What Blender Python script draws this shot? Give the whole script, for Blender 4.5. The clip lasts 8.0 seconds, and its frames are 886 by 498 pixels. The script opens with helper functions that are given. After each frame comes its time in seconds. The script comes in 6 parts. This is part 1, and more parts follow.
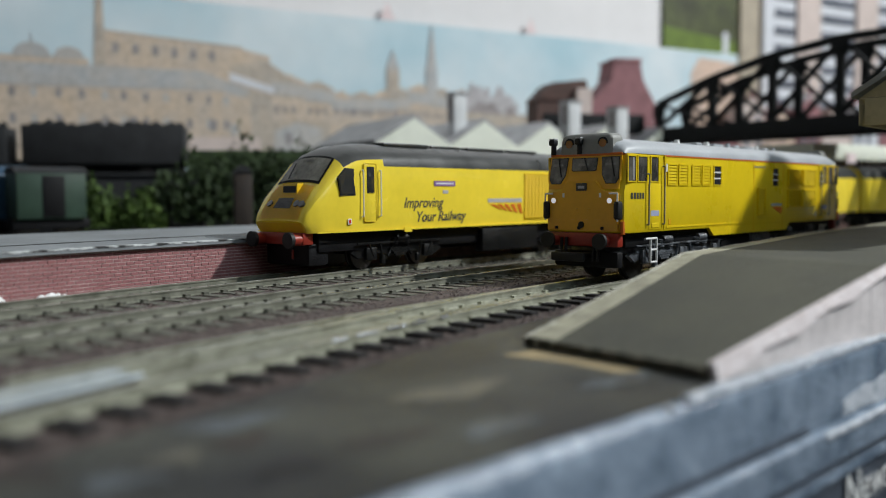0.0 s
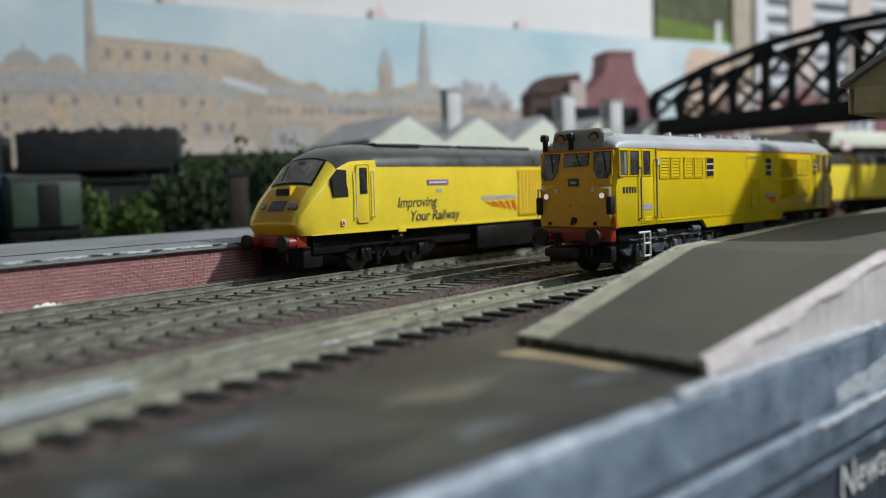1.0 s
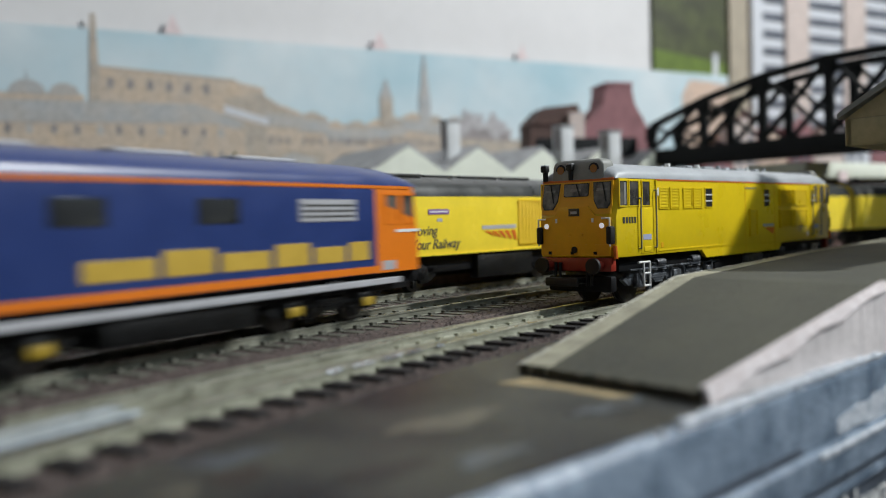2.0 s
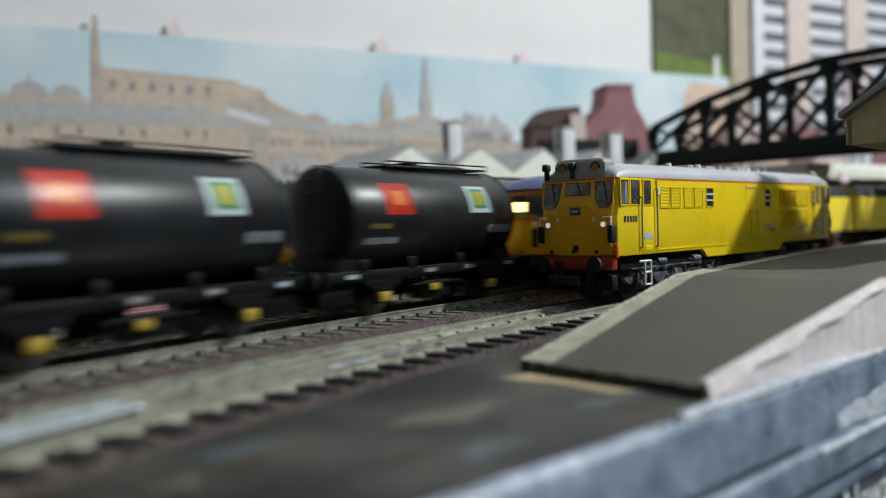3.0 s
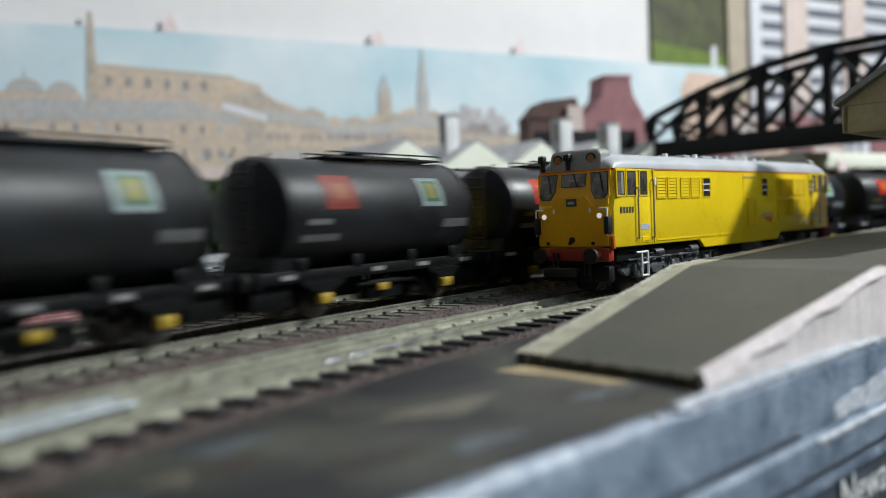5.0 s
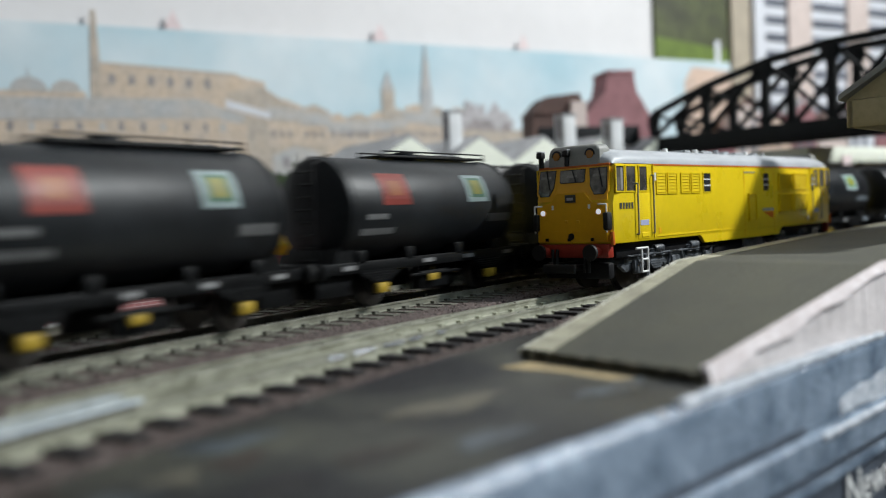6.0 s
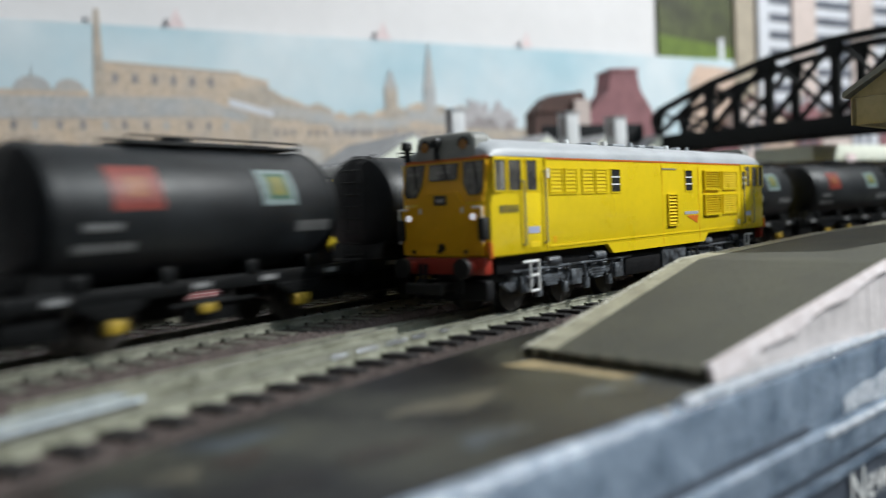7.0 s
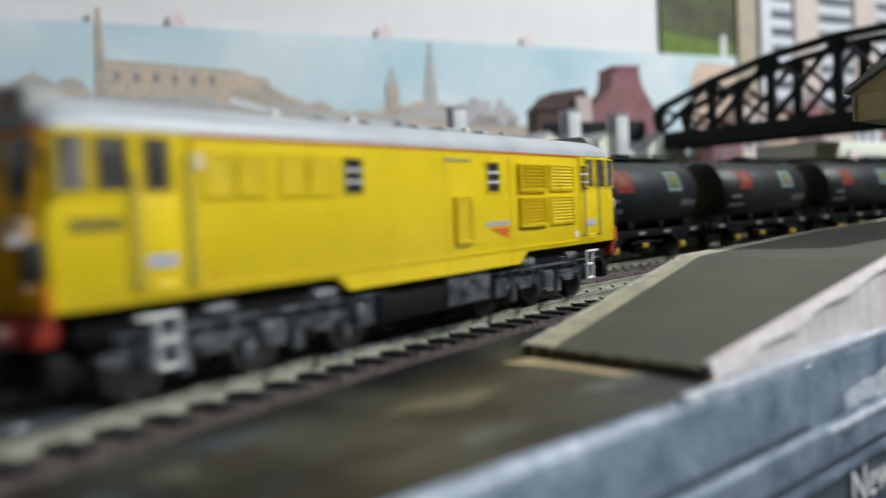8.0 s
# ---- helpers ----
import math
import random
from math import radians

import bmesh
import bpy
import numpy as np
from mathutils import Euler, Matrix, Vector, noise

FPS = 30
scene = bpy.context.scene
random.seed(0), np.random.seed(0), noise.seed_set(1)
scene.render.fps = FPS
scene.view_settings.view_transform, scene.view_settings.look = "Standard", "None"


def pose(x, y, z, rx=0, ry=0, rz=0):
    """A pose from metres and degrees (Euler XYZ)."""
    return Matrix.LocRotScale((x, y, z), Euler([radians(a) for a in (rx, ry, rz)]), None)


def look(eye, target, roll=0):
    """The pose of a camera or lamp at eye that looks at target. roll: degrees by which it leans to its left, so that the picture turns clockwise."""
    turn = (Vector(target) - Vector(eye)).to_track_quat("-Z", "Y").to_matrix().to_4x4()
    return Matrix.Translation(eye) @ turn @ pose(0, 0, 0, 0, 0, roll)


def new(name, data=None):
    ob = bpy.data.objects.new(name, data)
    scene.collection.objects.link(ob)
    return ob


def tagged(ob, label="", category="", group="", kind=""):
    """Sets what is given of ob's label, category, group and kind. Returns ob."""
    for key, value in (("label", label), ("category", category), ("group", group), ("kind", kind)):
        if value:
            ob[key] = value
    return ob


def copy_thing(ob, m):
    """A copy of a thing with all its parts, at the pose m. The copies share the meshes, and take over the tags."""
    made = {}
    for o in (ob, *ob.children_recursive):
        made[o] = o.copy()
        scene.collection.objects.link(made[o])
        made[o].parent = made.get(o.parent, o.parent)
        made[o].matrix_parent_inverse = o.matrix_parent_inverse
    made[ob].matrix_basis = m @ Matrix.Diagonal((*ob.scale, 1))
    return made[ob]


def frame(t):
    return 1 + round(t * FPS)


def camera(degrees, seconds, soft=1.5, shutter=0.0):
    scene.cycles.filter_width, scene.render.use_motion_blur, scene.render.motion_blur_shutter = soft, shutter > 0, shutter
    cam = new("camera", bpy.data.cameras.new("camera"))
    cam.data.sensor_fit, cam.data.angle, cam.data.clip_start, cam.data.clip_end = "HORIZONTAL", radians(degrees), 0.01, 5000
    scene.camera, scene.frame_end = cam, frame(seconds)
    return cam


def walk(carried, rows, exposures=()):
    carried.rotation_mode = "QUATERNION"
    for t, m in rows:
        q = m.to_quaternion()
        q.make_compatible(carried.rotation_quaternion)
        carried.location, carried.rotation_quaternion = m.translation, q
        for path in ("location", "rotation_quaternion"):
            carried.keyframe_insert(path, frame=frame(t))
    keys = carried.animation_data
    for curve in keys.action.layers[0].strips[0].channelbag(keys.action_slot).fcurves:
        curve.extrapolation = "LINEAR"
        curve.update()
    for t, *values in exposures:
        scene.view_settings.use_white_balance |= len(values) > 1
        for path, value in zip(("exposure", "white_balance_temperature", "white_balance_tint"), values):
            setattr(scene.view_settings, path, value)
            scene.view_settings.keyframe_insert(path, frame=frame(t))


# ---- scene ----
# A model railway at 1:76. Metres; all tracks are arcs round one centre.
cam = camera(54.38, 8.0, soft=1.0, shutter=0.5)
cam.data.dof.use_dof = True
cam.data.dof.focus_distance = 0.315
cam.data.dof.aperture_fstop = 8.2

PATH = [
    (0.0, 0.00, 0.00, 29.73, 0.000, -3.583, 0.300),
    (0.5, 1.18, 0.38, 29.76, 0.001, -3.845, 1.107),
    (1.0, 2.13, -0.41, 30.82, -0.114, -3.851, 1.794),
    (1.5, 1.61, -1.25, 31.38, -0.243, -2.358, 1.631),
    (3.0, 0.97, -3.04, 29.36, -0.127, -1.706, 1.591),
    (3.5, 1.60, -2.75, 29.54, -0.117, -1.712, 1.755),
    (4.0, 1.80, -2.47, 29.60, -0.126, -1.851, 2.029),
    (4.5, 2.29, -2.06, 29.18, -0.189, -2.004, 2.133),
    (6.0, 2.27, -2.01, 29.22, 0.079, -2.376, 2.499),
    (6.5, 2.45, -1.72, 28.68, 0.269, -2.414, 2.569),
    (7.0, 2.42, -1.71, 29.10, 0.303, -2.465, 2.543),
    (7.5, 3.01, -0.49, 28.49, 0.415, -2.504, 2.508),
    (8.0, 3.26, -1.11, 28.89, 0.482, -2.586, 2.677),
]
walk(cam, [(t, pose(x / 1000, y / 1000, z / 1000, 90 + p, r, w)) for t, x, y, z, w, p, r in PATH],
     exposures=[(0.0, -0.06), (1.5, -0.04), (3.5, 0.10), (4.5, 0.24), (7.0, 0.26), (7.5, 0.22), (8.0, 0.12)])

# ---- light: the room's bright ceiling lamp and an added, unseen bluish fill ----
world = bpy.data.worlds.new("world")
world.use_nodes = True
scene.world = world
world.node_tree.nodes["Background"].inputs[0].default_value = (0.80, 0.88, 1.0, 1)
world.node_tree.nodes["Background"].inputs[1].default_value = 0.10


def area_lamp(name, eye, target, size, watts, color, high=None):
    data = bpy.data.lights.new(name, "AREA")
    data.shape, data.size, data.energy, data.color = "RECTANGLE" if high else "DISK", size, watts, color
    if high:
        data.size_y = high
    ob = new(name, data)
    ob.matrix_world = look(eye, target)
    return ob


area_lamp("ceiling_lamp", (1.35, 0.34, 1.20), (0.1, 0.40, 0.02), 0.055, 32, (0.97, 0.99, 0.98))
# Added wide fill, unseen; it puts long bluish highlights on the glossy paint.
area_lamp("blue_fill_lamp", (1.30, -0.25, 1.30), (0.0, 0.4, 0.02), 2.2, 11.0, (0.66, 0.85, 1.0), 0.55)

# ---- plan ----
CX, CY = 1.0834, -0.5203
R_NEAR, R_MID, R_FAR = 1.3244, 1.373, 1.422
BOARD_Z = -0.0052


def on_arc(r, a, z=0.0):
    """The point at radius r and angle a (degrees) of the tracks' circle."""
    return Vector((CX - r * math.cos(radians(a)), CY + r * math.sin(radians(a)), z))


def arc_pose(r, a, away, z=0.0):
    """The pose of a vehicle on the arc: x forward, y to its left."""
    p = on_arc(r, a, z)
    turn = math.degrees(math.atan2(math.cos(radians(a)), math.sin(radians(a))))
    return pose(p.x, p.y, z, 0, 0, turn if away else turn + 180)


# ---- materials ----
def material(name, color, rough=0.5, var=0.15, scale=250.0, bump=0.15, metal=0.0, fine=6.0, second=None, cover=0.5, coat=0.0, glow=0.0, soft=0.2, shine=0.5):
    m = bpy.data.materials.new(name)
    m.use_nodes = True
    nt = m.node_tree
    b = nt.nodes["Principled BSDF"]
    tc = nt.nodes.new("ShaderNodeTexCoord")
    n1 = nt.nodes.new("ShaderNodeTexNoise")
    n1.inputs["Scale"].default_value, n1.inputs["Detail"].default_value = scale, 6.0
    n2 = nt.nodes.new("ShaderNodeTexNoise")
    n2.inputs["Scale"].default_value, n2.inputs["Detail"].default_value = scale * fine, 3.0
    nt.links.new(tc.outputs["Object"], n1.inputs["Vector"])
    nt.links.new(tc.outputs["Object"], n2.inputs["Vector"])
    ramp = nt.nodes.new("ShaderNodeValToRGB")
    lo = second or [c * (1 - var) for c in color]
    hi = color if second else [min(1, c * (1 + var)) for c in color]
    ramp.color_ramp.elements[0].color, ramp.color_ramp.elements[1].color = (*lo, 1), (*hi, 1)
    ramp.color_ramp.elements[0].position, ramp.color_ramp.elements[1].position = cover - soft, cover + soft
    nt.links.new(n1.outputs["Fac"], ramp.inputs["Fac"])
    mix = nt.nodes.new("ShaderNodeMix")
    mix.data_type, mix.blend_type = "RGBA", "MULTIPLY"
    mix.inputs["Factor"].default_value = var
    nt.links.new(ramp.outputs["Color"], mix.inputs["A"])
    grey = nt.nodes.new("ShaderNodeValToRGB")
    grey.color_ramp.elements[0].color, grey.color_ramp.elements[1].color = (0.2, 0.2, 0.2, 1), (1, 1, 1, 1)
    grey.color_ramp.elements[0].position, grey.color_ramp.elements[1].position = 0.3, 0.6
    nt.links.new(n2.outputs["Fac"], grey.inputs["Fac"])
    nt.links.new(grey.outputs["Color"], mix.inputs["B"])
    nt.links.new(mix.outputs["Result"], b.inputs["Base Color"])
    rr = nt.nodes.new("ShaderNodeMapRange")
    rr.inputs["To Min"].default_value, rr.inputs["To Max"].default_value = max(0.03, rough - 0.12), min(1, rough + 0.12)
    nt.links.new(n1.outputs["Fac"], rr.inputs["Value"])
    nt.links.new(rr.outputs["Result"], b.inputs["Roughness"])
    b.inputs["Metallic"].default_value = metal
    b.inputs["Coat Weight"].default_value = coat
    b.inputs["Specular IOR Level"].default_value = shine
    if bump:
        bp = nt.nodes.new("ShaderNodeBump")
        bp.inputs["Strength"].default_value, bp.inputs["Distance"].default_value = bump, 0.0006
        nt.links.new(n2.outputs["Fac"], bp.inputs["Height"])
        nt.links.new(bp.outputs["Normal"], b.inputs["Normal"])
    if glow:
        b.inputs["Emission Color"].default_value, b.inputs["Emission Strength"].default_value = (*color, 1), glow
    return m


M = {}
M["yellow"] = material("yellow_paint", (0.83, 0.60, 0.012), 0.30, 0.05, 60, 0.03, coat=0.25)
M["hst_yellow"] = material("golden_yellow_paint", (0.93, 0.71, 0.055), 0.24, 0.05, 60, 0.02, coat=0.35)
# The orange cast of the shaded cab fronts is put into this yellow.
M["warning_shaded"] = material("warning_yellow_with_shade", (0.80, 0.42, 0.010), 0.34, 0.06, 90, 0.04, coat=0.2)
M["roof_grey"] = material("grey_roof_paint", (0.40, 0.42, 0.44), 0.45, 0.08, 90, 0.08)
M["box_grey"] = material("headcode_grey_paint", (0.24, 0.24, 0.22), 0.5, 0.1, 120, 0.08)
M["hst_roof"] = material("dark_grey_roof_paint", (0.040, 0.042, 0.040), 0.32, 0.18, 90, 0.08)
M["frame_black"] = material("chassis_black", (0.007, 0.007, 0.008), 0.6, 0.3, 200, 0.25, shine=0.22)
# Weathered black, darkened further: shade under the bodies is mixed into the colour.
M["bogie"] = material("bogie_weathered_shaded", (0.007, 0.0075, 0.008), 0.45, 0.35, 250, 0.4, second=(0.002, 0.002, 0.002), shine=0.28)
M["bogie_grey"] = material("bogie_weathered_grey", (0.20, 0.218, 0.24), 0.34, 0.35, 300, 0.5, second=(0.009, 0.0095, 0.0105), cover=0.52, shine=0.6)
M["steel"] = material("wheel_steel", (0.12, 0.115, 0.11), 0.35, 0.2, 200, 0.1, metal=0.9)
M["glass"] = material("dark_window_glass", (0.03, 0.033, 0.035), 0.08, 0.05, 60, 0.0, coat=0.5)
M["clear"] = material("smoky_window_glass", (0.15, 0.14, 0.125), 0.05, 0.3, 120, 0.0, coat=0.8, second=(0.05, 0.048, 0.044), cover=0.5, soft=0.12)
M["pale_glass"] = material("pale_tinted_glass", (0.42, 0.41, 0.34), 0.06, 0.25, 90, 0.0, coat=0.6, second=(0.26, 0.25, 0.20), soft=0.1)
M["dim_bar"] = material("dull_grey_lettering", (0.20, 0.20, 0.20), 0.6, 0.1, 200, 0.0)
M["rubber"] = material("black_rubber", (0.012, 0.012, 0.012), 0.55, 0.2, 200, 0.1, shine=0.35)
M["red"] = material("red_buffer_beam_paint", (0.30, 0.030, 0.016), 0.4, 0.15, 150, 0.08)
M["white"] = material("white_paint", (0.8, 0.8, 0.78), 0.45, 0.06, 150, 0.05)
M["orange_line"] = material("orange_lining", (0.66, 0.15, 0.012), 0.45, 0.05, 150, 0.02)
M["ink"] = material("dark_grey_lettering", (0.05, 0.05, 0.045), 0.5, 0.1, 200, 0.0)
M["panel_grey"] = material("grey_lettering", (0.42, 0.42, 0.44), 0.5, 0.08, 200, 0.0)
M["kick"] = material("pale_blue_kick_plate", (0.42, 0.45, 0.62), 0.4, 0.08, 200, 0.0)
M["tan"] = material("tan_glue_stain", (0.30, 0.23, 0.12), 0.7, 0.3, 120, 0.2)
M["plate"] = material("purple_name_plate", (0.22, 0.12, 0.35), 0.4, 0.08, 200, 0.0)
M["lens"] = material("lamp_lens", (0.75, 0.78, 0.85), 0.1, 0.03, 200, 0.0, coat=1.0)
M["amber"] = material("amber_lamp_lens", (0.07, 0.035, 0.008), 0.12, 0.05, 200, 0.0, coat=1.0)
M["tank"] = material("black_tank_paint", (0.005, 0.0068, 0.009), 0.40, 0.35, 70, 0.06, shine=0.40)
M["wagon_black"] = material("wagon_chassis_black", (0.0025, 0.003, 0.0035), 0.5, 0.3, 200, 0.25, shine=0.2)
# Pale blue that stands for reflected light between the rails.
M["rail_sheen"] = material("bluish_rail_sheen", (0.50, 0.57, 0.63), 0.32, 0.25, 200, 0.2, second=(0.30, 0.35, 0.40))
M["decal_red"] = material("red_decal", (0.62, 0.035, 0.016), 0.35, 0.06, 200, 0.0)
M["decal_orange"] = material("orange_emblem", (0.85, 0.22, 0.02), 0.35, 0.06, 200, 0.0)
M["decal_yellow"] = material("yellow_emblem", (0.55, 0.52, 0.03), 0.4, 0.06, 200, 0.0)
M["decal_green"] = material("green_decal", (0.10, 0.34, 0.16), 0.4, 0.06, 200, 0.0)
M["decal_pale"] = material("pale_mint_decal", (0.66, 0.80, 0.80), 0.4, 0.06, 200, 0.0)
M["axle_yellow"] = material("yellow_axlebox", (0.36, 0.24, 0.02), 0.5, 0.35, 200, 0.1)
M["navy"] = material("navy_blue_paint", (0.018, 0.040, 0.16), 0.35, 0.08, 80, 0.03)
M["orange"] = material("orange_cab_paint", (0.75, 0.19, 0.01), 0.4, 0.06, 80, 0.03)
M["gold"] = material("gold_lettering", (0.55, 0.36, 0.05), 0.45, 0.08, 200, 0.0)
M["headcode"] = material("lit_headcode", (1.0, 0.72, 0.25), 0.4, 0.0, 200, 0.0, glow=3.0)
M["rail"] = material("weathered_rail", (0.46, 0.46, 0.37), 0.38, 0.25, 150, 0.1, metal=0.2, second=(0.24, 0.24, 0.18))
M["rail_dull"] = material("dull_weathered_rail", (0.30, 0.30, 0.24), 0.42, 0.25, 150, 0.1, metal=0.2, second=(0.15, 0.15, 0.115))
M["rail_top"] = material("worn_rail_head", (0.62, 0.61, 0.55), 0.28, 0.2, 120, 0.05, metal=0.8)
M["sleeper"] = material("weathered_sleeper", (0.18, 0.18, 0.14), 0.7, 0.3, 250, 0.3, second=(0.08, 0.077, 0.063))
M["sleeper_pale"] = material("pale_weathered_sleeper", (0.44, 0.44, 0.34), 0.55, 0.25, 250, 0.3, second=(0.28, 0.28, 0.21), cover=0.42)
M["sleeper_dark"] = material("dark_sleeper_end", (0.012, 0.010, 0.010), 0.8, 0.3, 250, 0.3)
M["chipped"] = material("chipped_platform_edge", (0.62, 0.64, 0.64), 0.7, 0.2, 160, 0.3, second=(0.025, 0.025, 0.025), cover=0.5, soft=0.06)
M["faint_pink"] = material("printed_faint_pink", (0.74, 0.61, 0.61), 0.8, 0.1, 60, 0.0)
M["grey_stack"] = material("grey_rendered_stack", (0.60, 0.61, 0.62), 0.8, 0.1, 90, 0.1)
M["ballast"] = material("brown_ballast", (0.20, 0.15, 0.135), 0.9, 0.5, 600, 0.8, second=(0.04, 0.031, 0.029))
M["ground"] = material("dark_painted_board", (0.076, 0.077, 0.058), 0.42, 0.55, 30, 0.6, fine=30, second=(0.005, 0.0065, 0.008), cover=0.53, soft=0.14, shine=0.28)
M["tarmac"] = material("olive_grey_platform_card", (0.090, 0.087, 0.060), 0.8, 0.35, 34, 0.6, fine=34, second=(0.058, 0.057, 0.042), soft=0.16)
M["edging"] = material("cream_platform_edging", (0.36, 0.34, 0.25), 0.7, 0.25, 160, 0.3)
M["board_dark"] = material("dark_olive_card_edge", (0.09, 0.08, 0.05), 0.8, 0.2, 120, 0.2)
M["paper"] = material("pinkish_paper_wall", (0.72, 0.66, 0.65), 0.8, 0.12, 120, 0.25)
M["fascia"] = material("blue_grey_gloss_fascia", (0.30, 0.37, 0.46), 0.24, 0.3, 90, 0.9, fine=8, second=(0.095, 0.135, 0.19))
M["fascia_dark"] = material("dark_slate_fascia", (0.075, 0.09, 0.115), 0.32, 0.3, 60, 0.4)
# Worn edge colour, brightened to hold the fascia's gloss highlights too.
M["worn_edge"] = material("worn_edge_highlight", (0.86, 0.89, 0.94), 0.16, 0.3, 420, 0.9, second=(0.42, 0.48, 0.56), cover=0.46)
M["plat_top"] = material("grey_platform_surface", (0.22, 0.235, 0.245), 0.75, 0.2, 50, 0.3)
M["brick"] = material("red_brick", (0.33, 0.135, 0.135), 0.8, 0.14, 500, 0.2)
M["mortar"] = material("pale_mortar", (0.60, 0.45, 0.43), 0.85, 0.15, 300, 0.2)
M["slate"] = material("grey_slate_roof", (0.36, 0.36, 0.37), 0.7, 0.25, 60, 0.3)
M["cream"] = material("cream_wall", (0.74, 0.76, 0.66), 0.75, 0.06, 60, 0.15)
M["black_steel"] = material("black_bridge_steel", (0.011, 0.012, 0.013), 0.7, 0.25, 120, 0.2, shine=0.2)
M["sky"] = material("printed_blue_sky", (0.68, 0.735, 0.76), 0.75, 0.05, 5.5, 0.03, second=(0.40, 0.57, 0.64), cover=0.49, soft=0.14)
M["wall"] = material("white_painted_wall", (0.72, 0.70, 0.70), 0.8, 0.03, 12, 0.1)
M["sand"] = material("printed_sandstone", (0.64, 0.50, 0.37), 0.8, 0.35, 38, 0.05, second=(0.54, 0.46, 0.39))
M["sand_dark"] = material("printed_old_stone", (0.55, 0.46, 0.37), 0.8, 0.4, 50, 0.05, second=(0.44, 0.39, 0.34))
M["slate_blue"] = material("printed_blue_slate", (0.44, 0.45, 0.46), 0.8, 0.3, 50, 0.05, second=(0.50, 0.46, 0.42))
M["print_dark"] = material("printed_dark_window", (0.29, 0.27, 0.27), 0.8, 0.2, 60, 0.0)
M["print_tree"] = material("printed_bare_trees", (0.40, 0.36, 0.36), 0.8, 0.4, 90, 0.05, second=(0.22, 0.20, 0.19))
M["red_brick_far"] = material("dull_red_brick_card", (0.30, 0.14, 0.15), 0.8, 0.2, 70, 0.2)
M["brown_far"] = material("dark_brown_brick_card", (0.10, 0.055, 0.045), 0.8, 0.3, 70, 0.2)
M["pink_far"] = material("pinkish_concrete", (0.60, 0.50, 0.46), 0.8, 0.08, 40, 0.05)
M["white_far"] = material("white_concrete", (0.64, 0.65, 0.69), 0.8, 0.05, 40, 0.05)
M["window_far"] = material("grey_window_band", (0.13, 0.14, 0.17), 0.5, 0.3, 60, 0.0)
M["beige"] = material("beige_pilaster", (0.42, 0.36, 0.28), 0.8, 0.1, 40, 0.1)
M["meadow"] = material("poster_meadow", (0.13, 0.19, 0.03), 0.6, 0.2, 40, 0.0)
M["wood_print"] = material("poster_woodland", (0.10, 0.115, 0.045), 0.6, 0.4, 25, 0.0, second=(0.05, 0.05, 0.03))
M["leaf"] = material("bush_green", (0.10, 0.17, 0.025), 0.8, 0.4, 120, 0.2, second=(0.04, 0.075, 0.015))
M["leaf_dark"] = material("hedge_dark_green", (0.05, 0.085, 0.022), 0.85, 0.4, 120, 0.2, second=(0.02, 0.035, 0.015))
M["van_green"] = material("dull_green_van", (0.030, 0.062, 0.040), 0.55, 0.15, 80, 0.1)
M["loco_blue"] = material("rail_blue_paint", (0.022, 0.07, 0.13), 0.5, 0.15, 80, 0.1)
M["soot"] = material("sooty_black_wall", (0.022, 0.023, 0.025), 0.8, 0.4, 60, 0.3)
M["canopy"] = material("canopy_tan_paint", (0.46, 0.40, 0.24), 0.6, 0.12, 80, 0.15)
M["canopy_roof"] = material("canopy_grey_roof", (0.30, 0.31, 0.29), 0.7, 0.15, 60, 0.2)
M["brown_wood"] = material("dark_brown_wood", (0.030, 0.020, 0.014), 0.7, 0.3, 80, 0.2)
M["lit_lamp"] = material("lit_white_lamp", (0.90, 0.92, 1.0), 0.2, 0.0, 200, 0.0, glow=0.45)
# Brighter amber stands for the lit lamp; the lens itself gives no light.
M["lit_amber"] = material("amber_lamp_lit_tint", (0.34, 0.14, 0.012), 0.12, 0.05, 200, 0.0, coat=1.0)
# Pale strips laid on panes, painted for glints and bright cab insides.
M["interior"] = material("pale_pane_mark", (0.24, 0.23, 0.21), 0.6, 0.2, 200, 0.0)
M["mark_white"] = material("bluish_white_lettering", (0.30, 0.34, 0.38), 0.5, 0.3, 300, 0.0)
M["mark_yellow"] = material("dull_yellow_lettering", (0.15, 0.125, 0.02), 0.5, 0.3, 300, 0.0)
M["green_edge"] = material("dark_green_card_edge", (0.035, 0.04, 0.026), 0.75, 0.4, 300, 0.6, second=(0.10, 0.09, 0.06), cover=0.56)
# Bluish reflections on the glossy board, put into a patch colour.
M["scuff_blue"] = material("bluish_board_sheen", (0.085, 0.108, 0.125), 0.34, 0.4, 120, 0.5, second=(0.020, 0.027, 0.033))
M["rust_brown"] = material("brown_stained_board", (0.040, 0.024, 0.013), 0.55, 0.5, 90, 0.5, second=(0.008, 0.006, 0.005))
M["chalky_pink"] = material("torn_pinkish_paper", (0.80, 0.73, 0.73), 0.8, 0.15, 300, 0.3, second=(0.62, 0.53, 0.52), cover=0.42)
M["tan_dull"] = material("dull_ochre_stain", (0.125, 0.112, 0.074), 0.45, 0.45, 90, 0.4, second=(0.055, 0.052, 0.040))
M["haze_tree"] = material("printed_hazy_twigs", (0.56, 0.54, 0.55), 0.8, 0.4, 120, 0.05, second=(0.40, 0.37, 0.38))
M["sand_pink"] = material("printed_pinkish_stone", (0.72, 0.52, 0.40), 0.8, 0.3, 50, 0.05, second=(0.60, 0.47, 0.40))
# Bright silver for glints that are laid on as small pieces.
M["glint_silver"] = material("silver_glint", (0.85, 0.88, 0.92), 0.12, 0.1, 300, 0.2, metal=0.9)
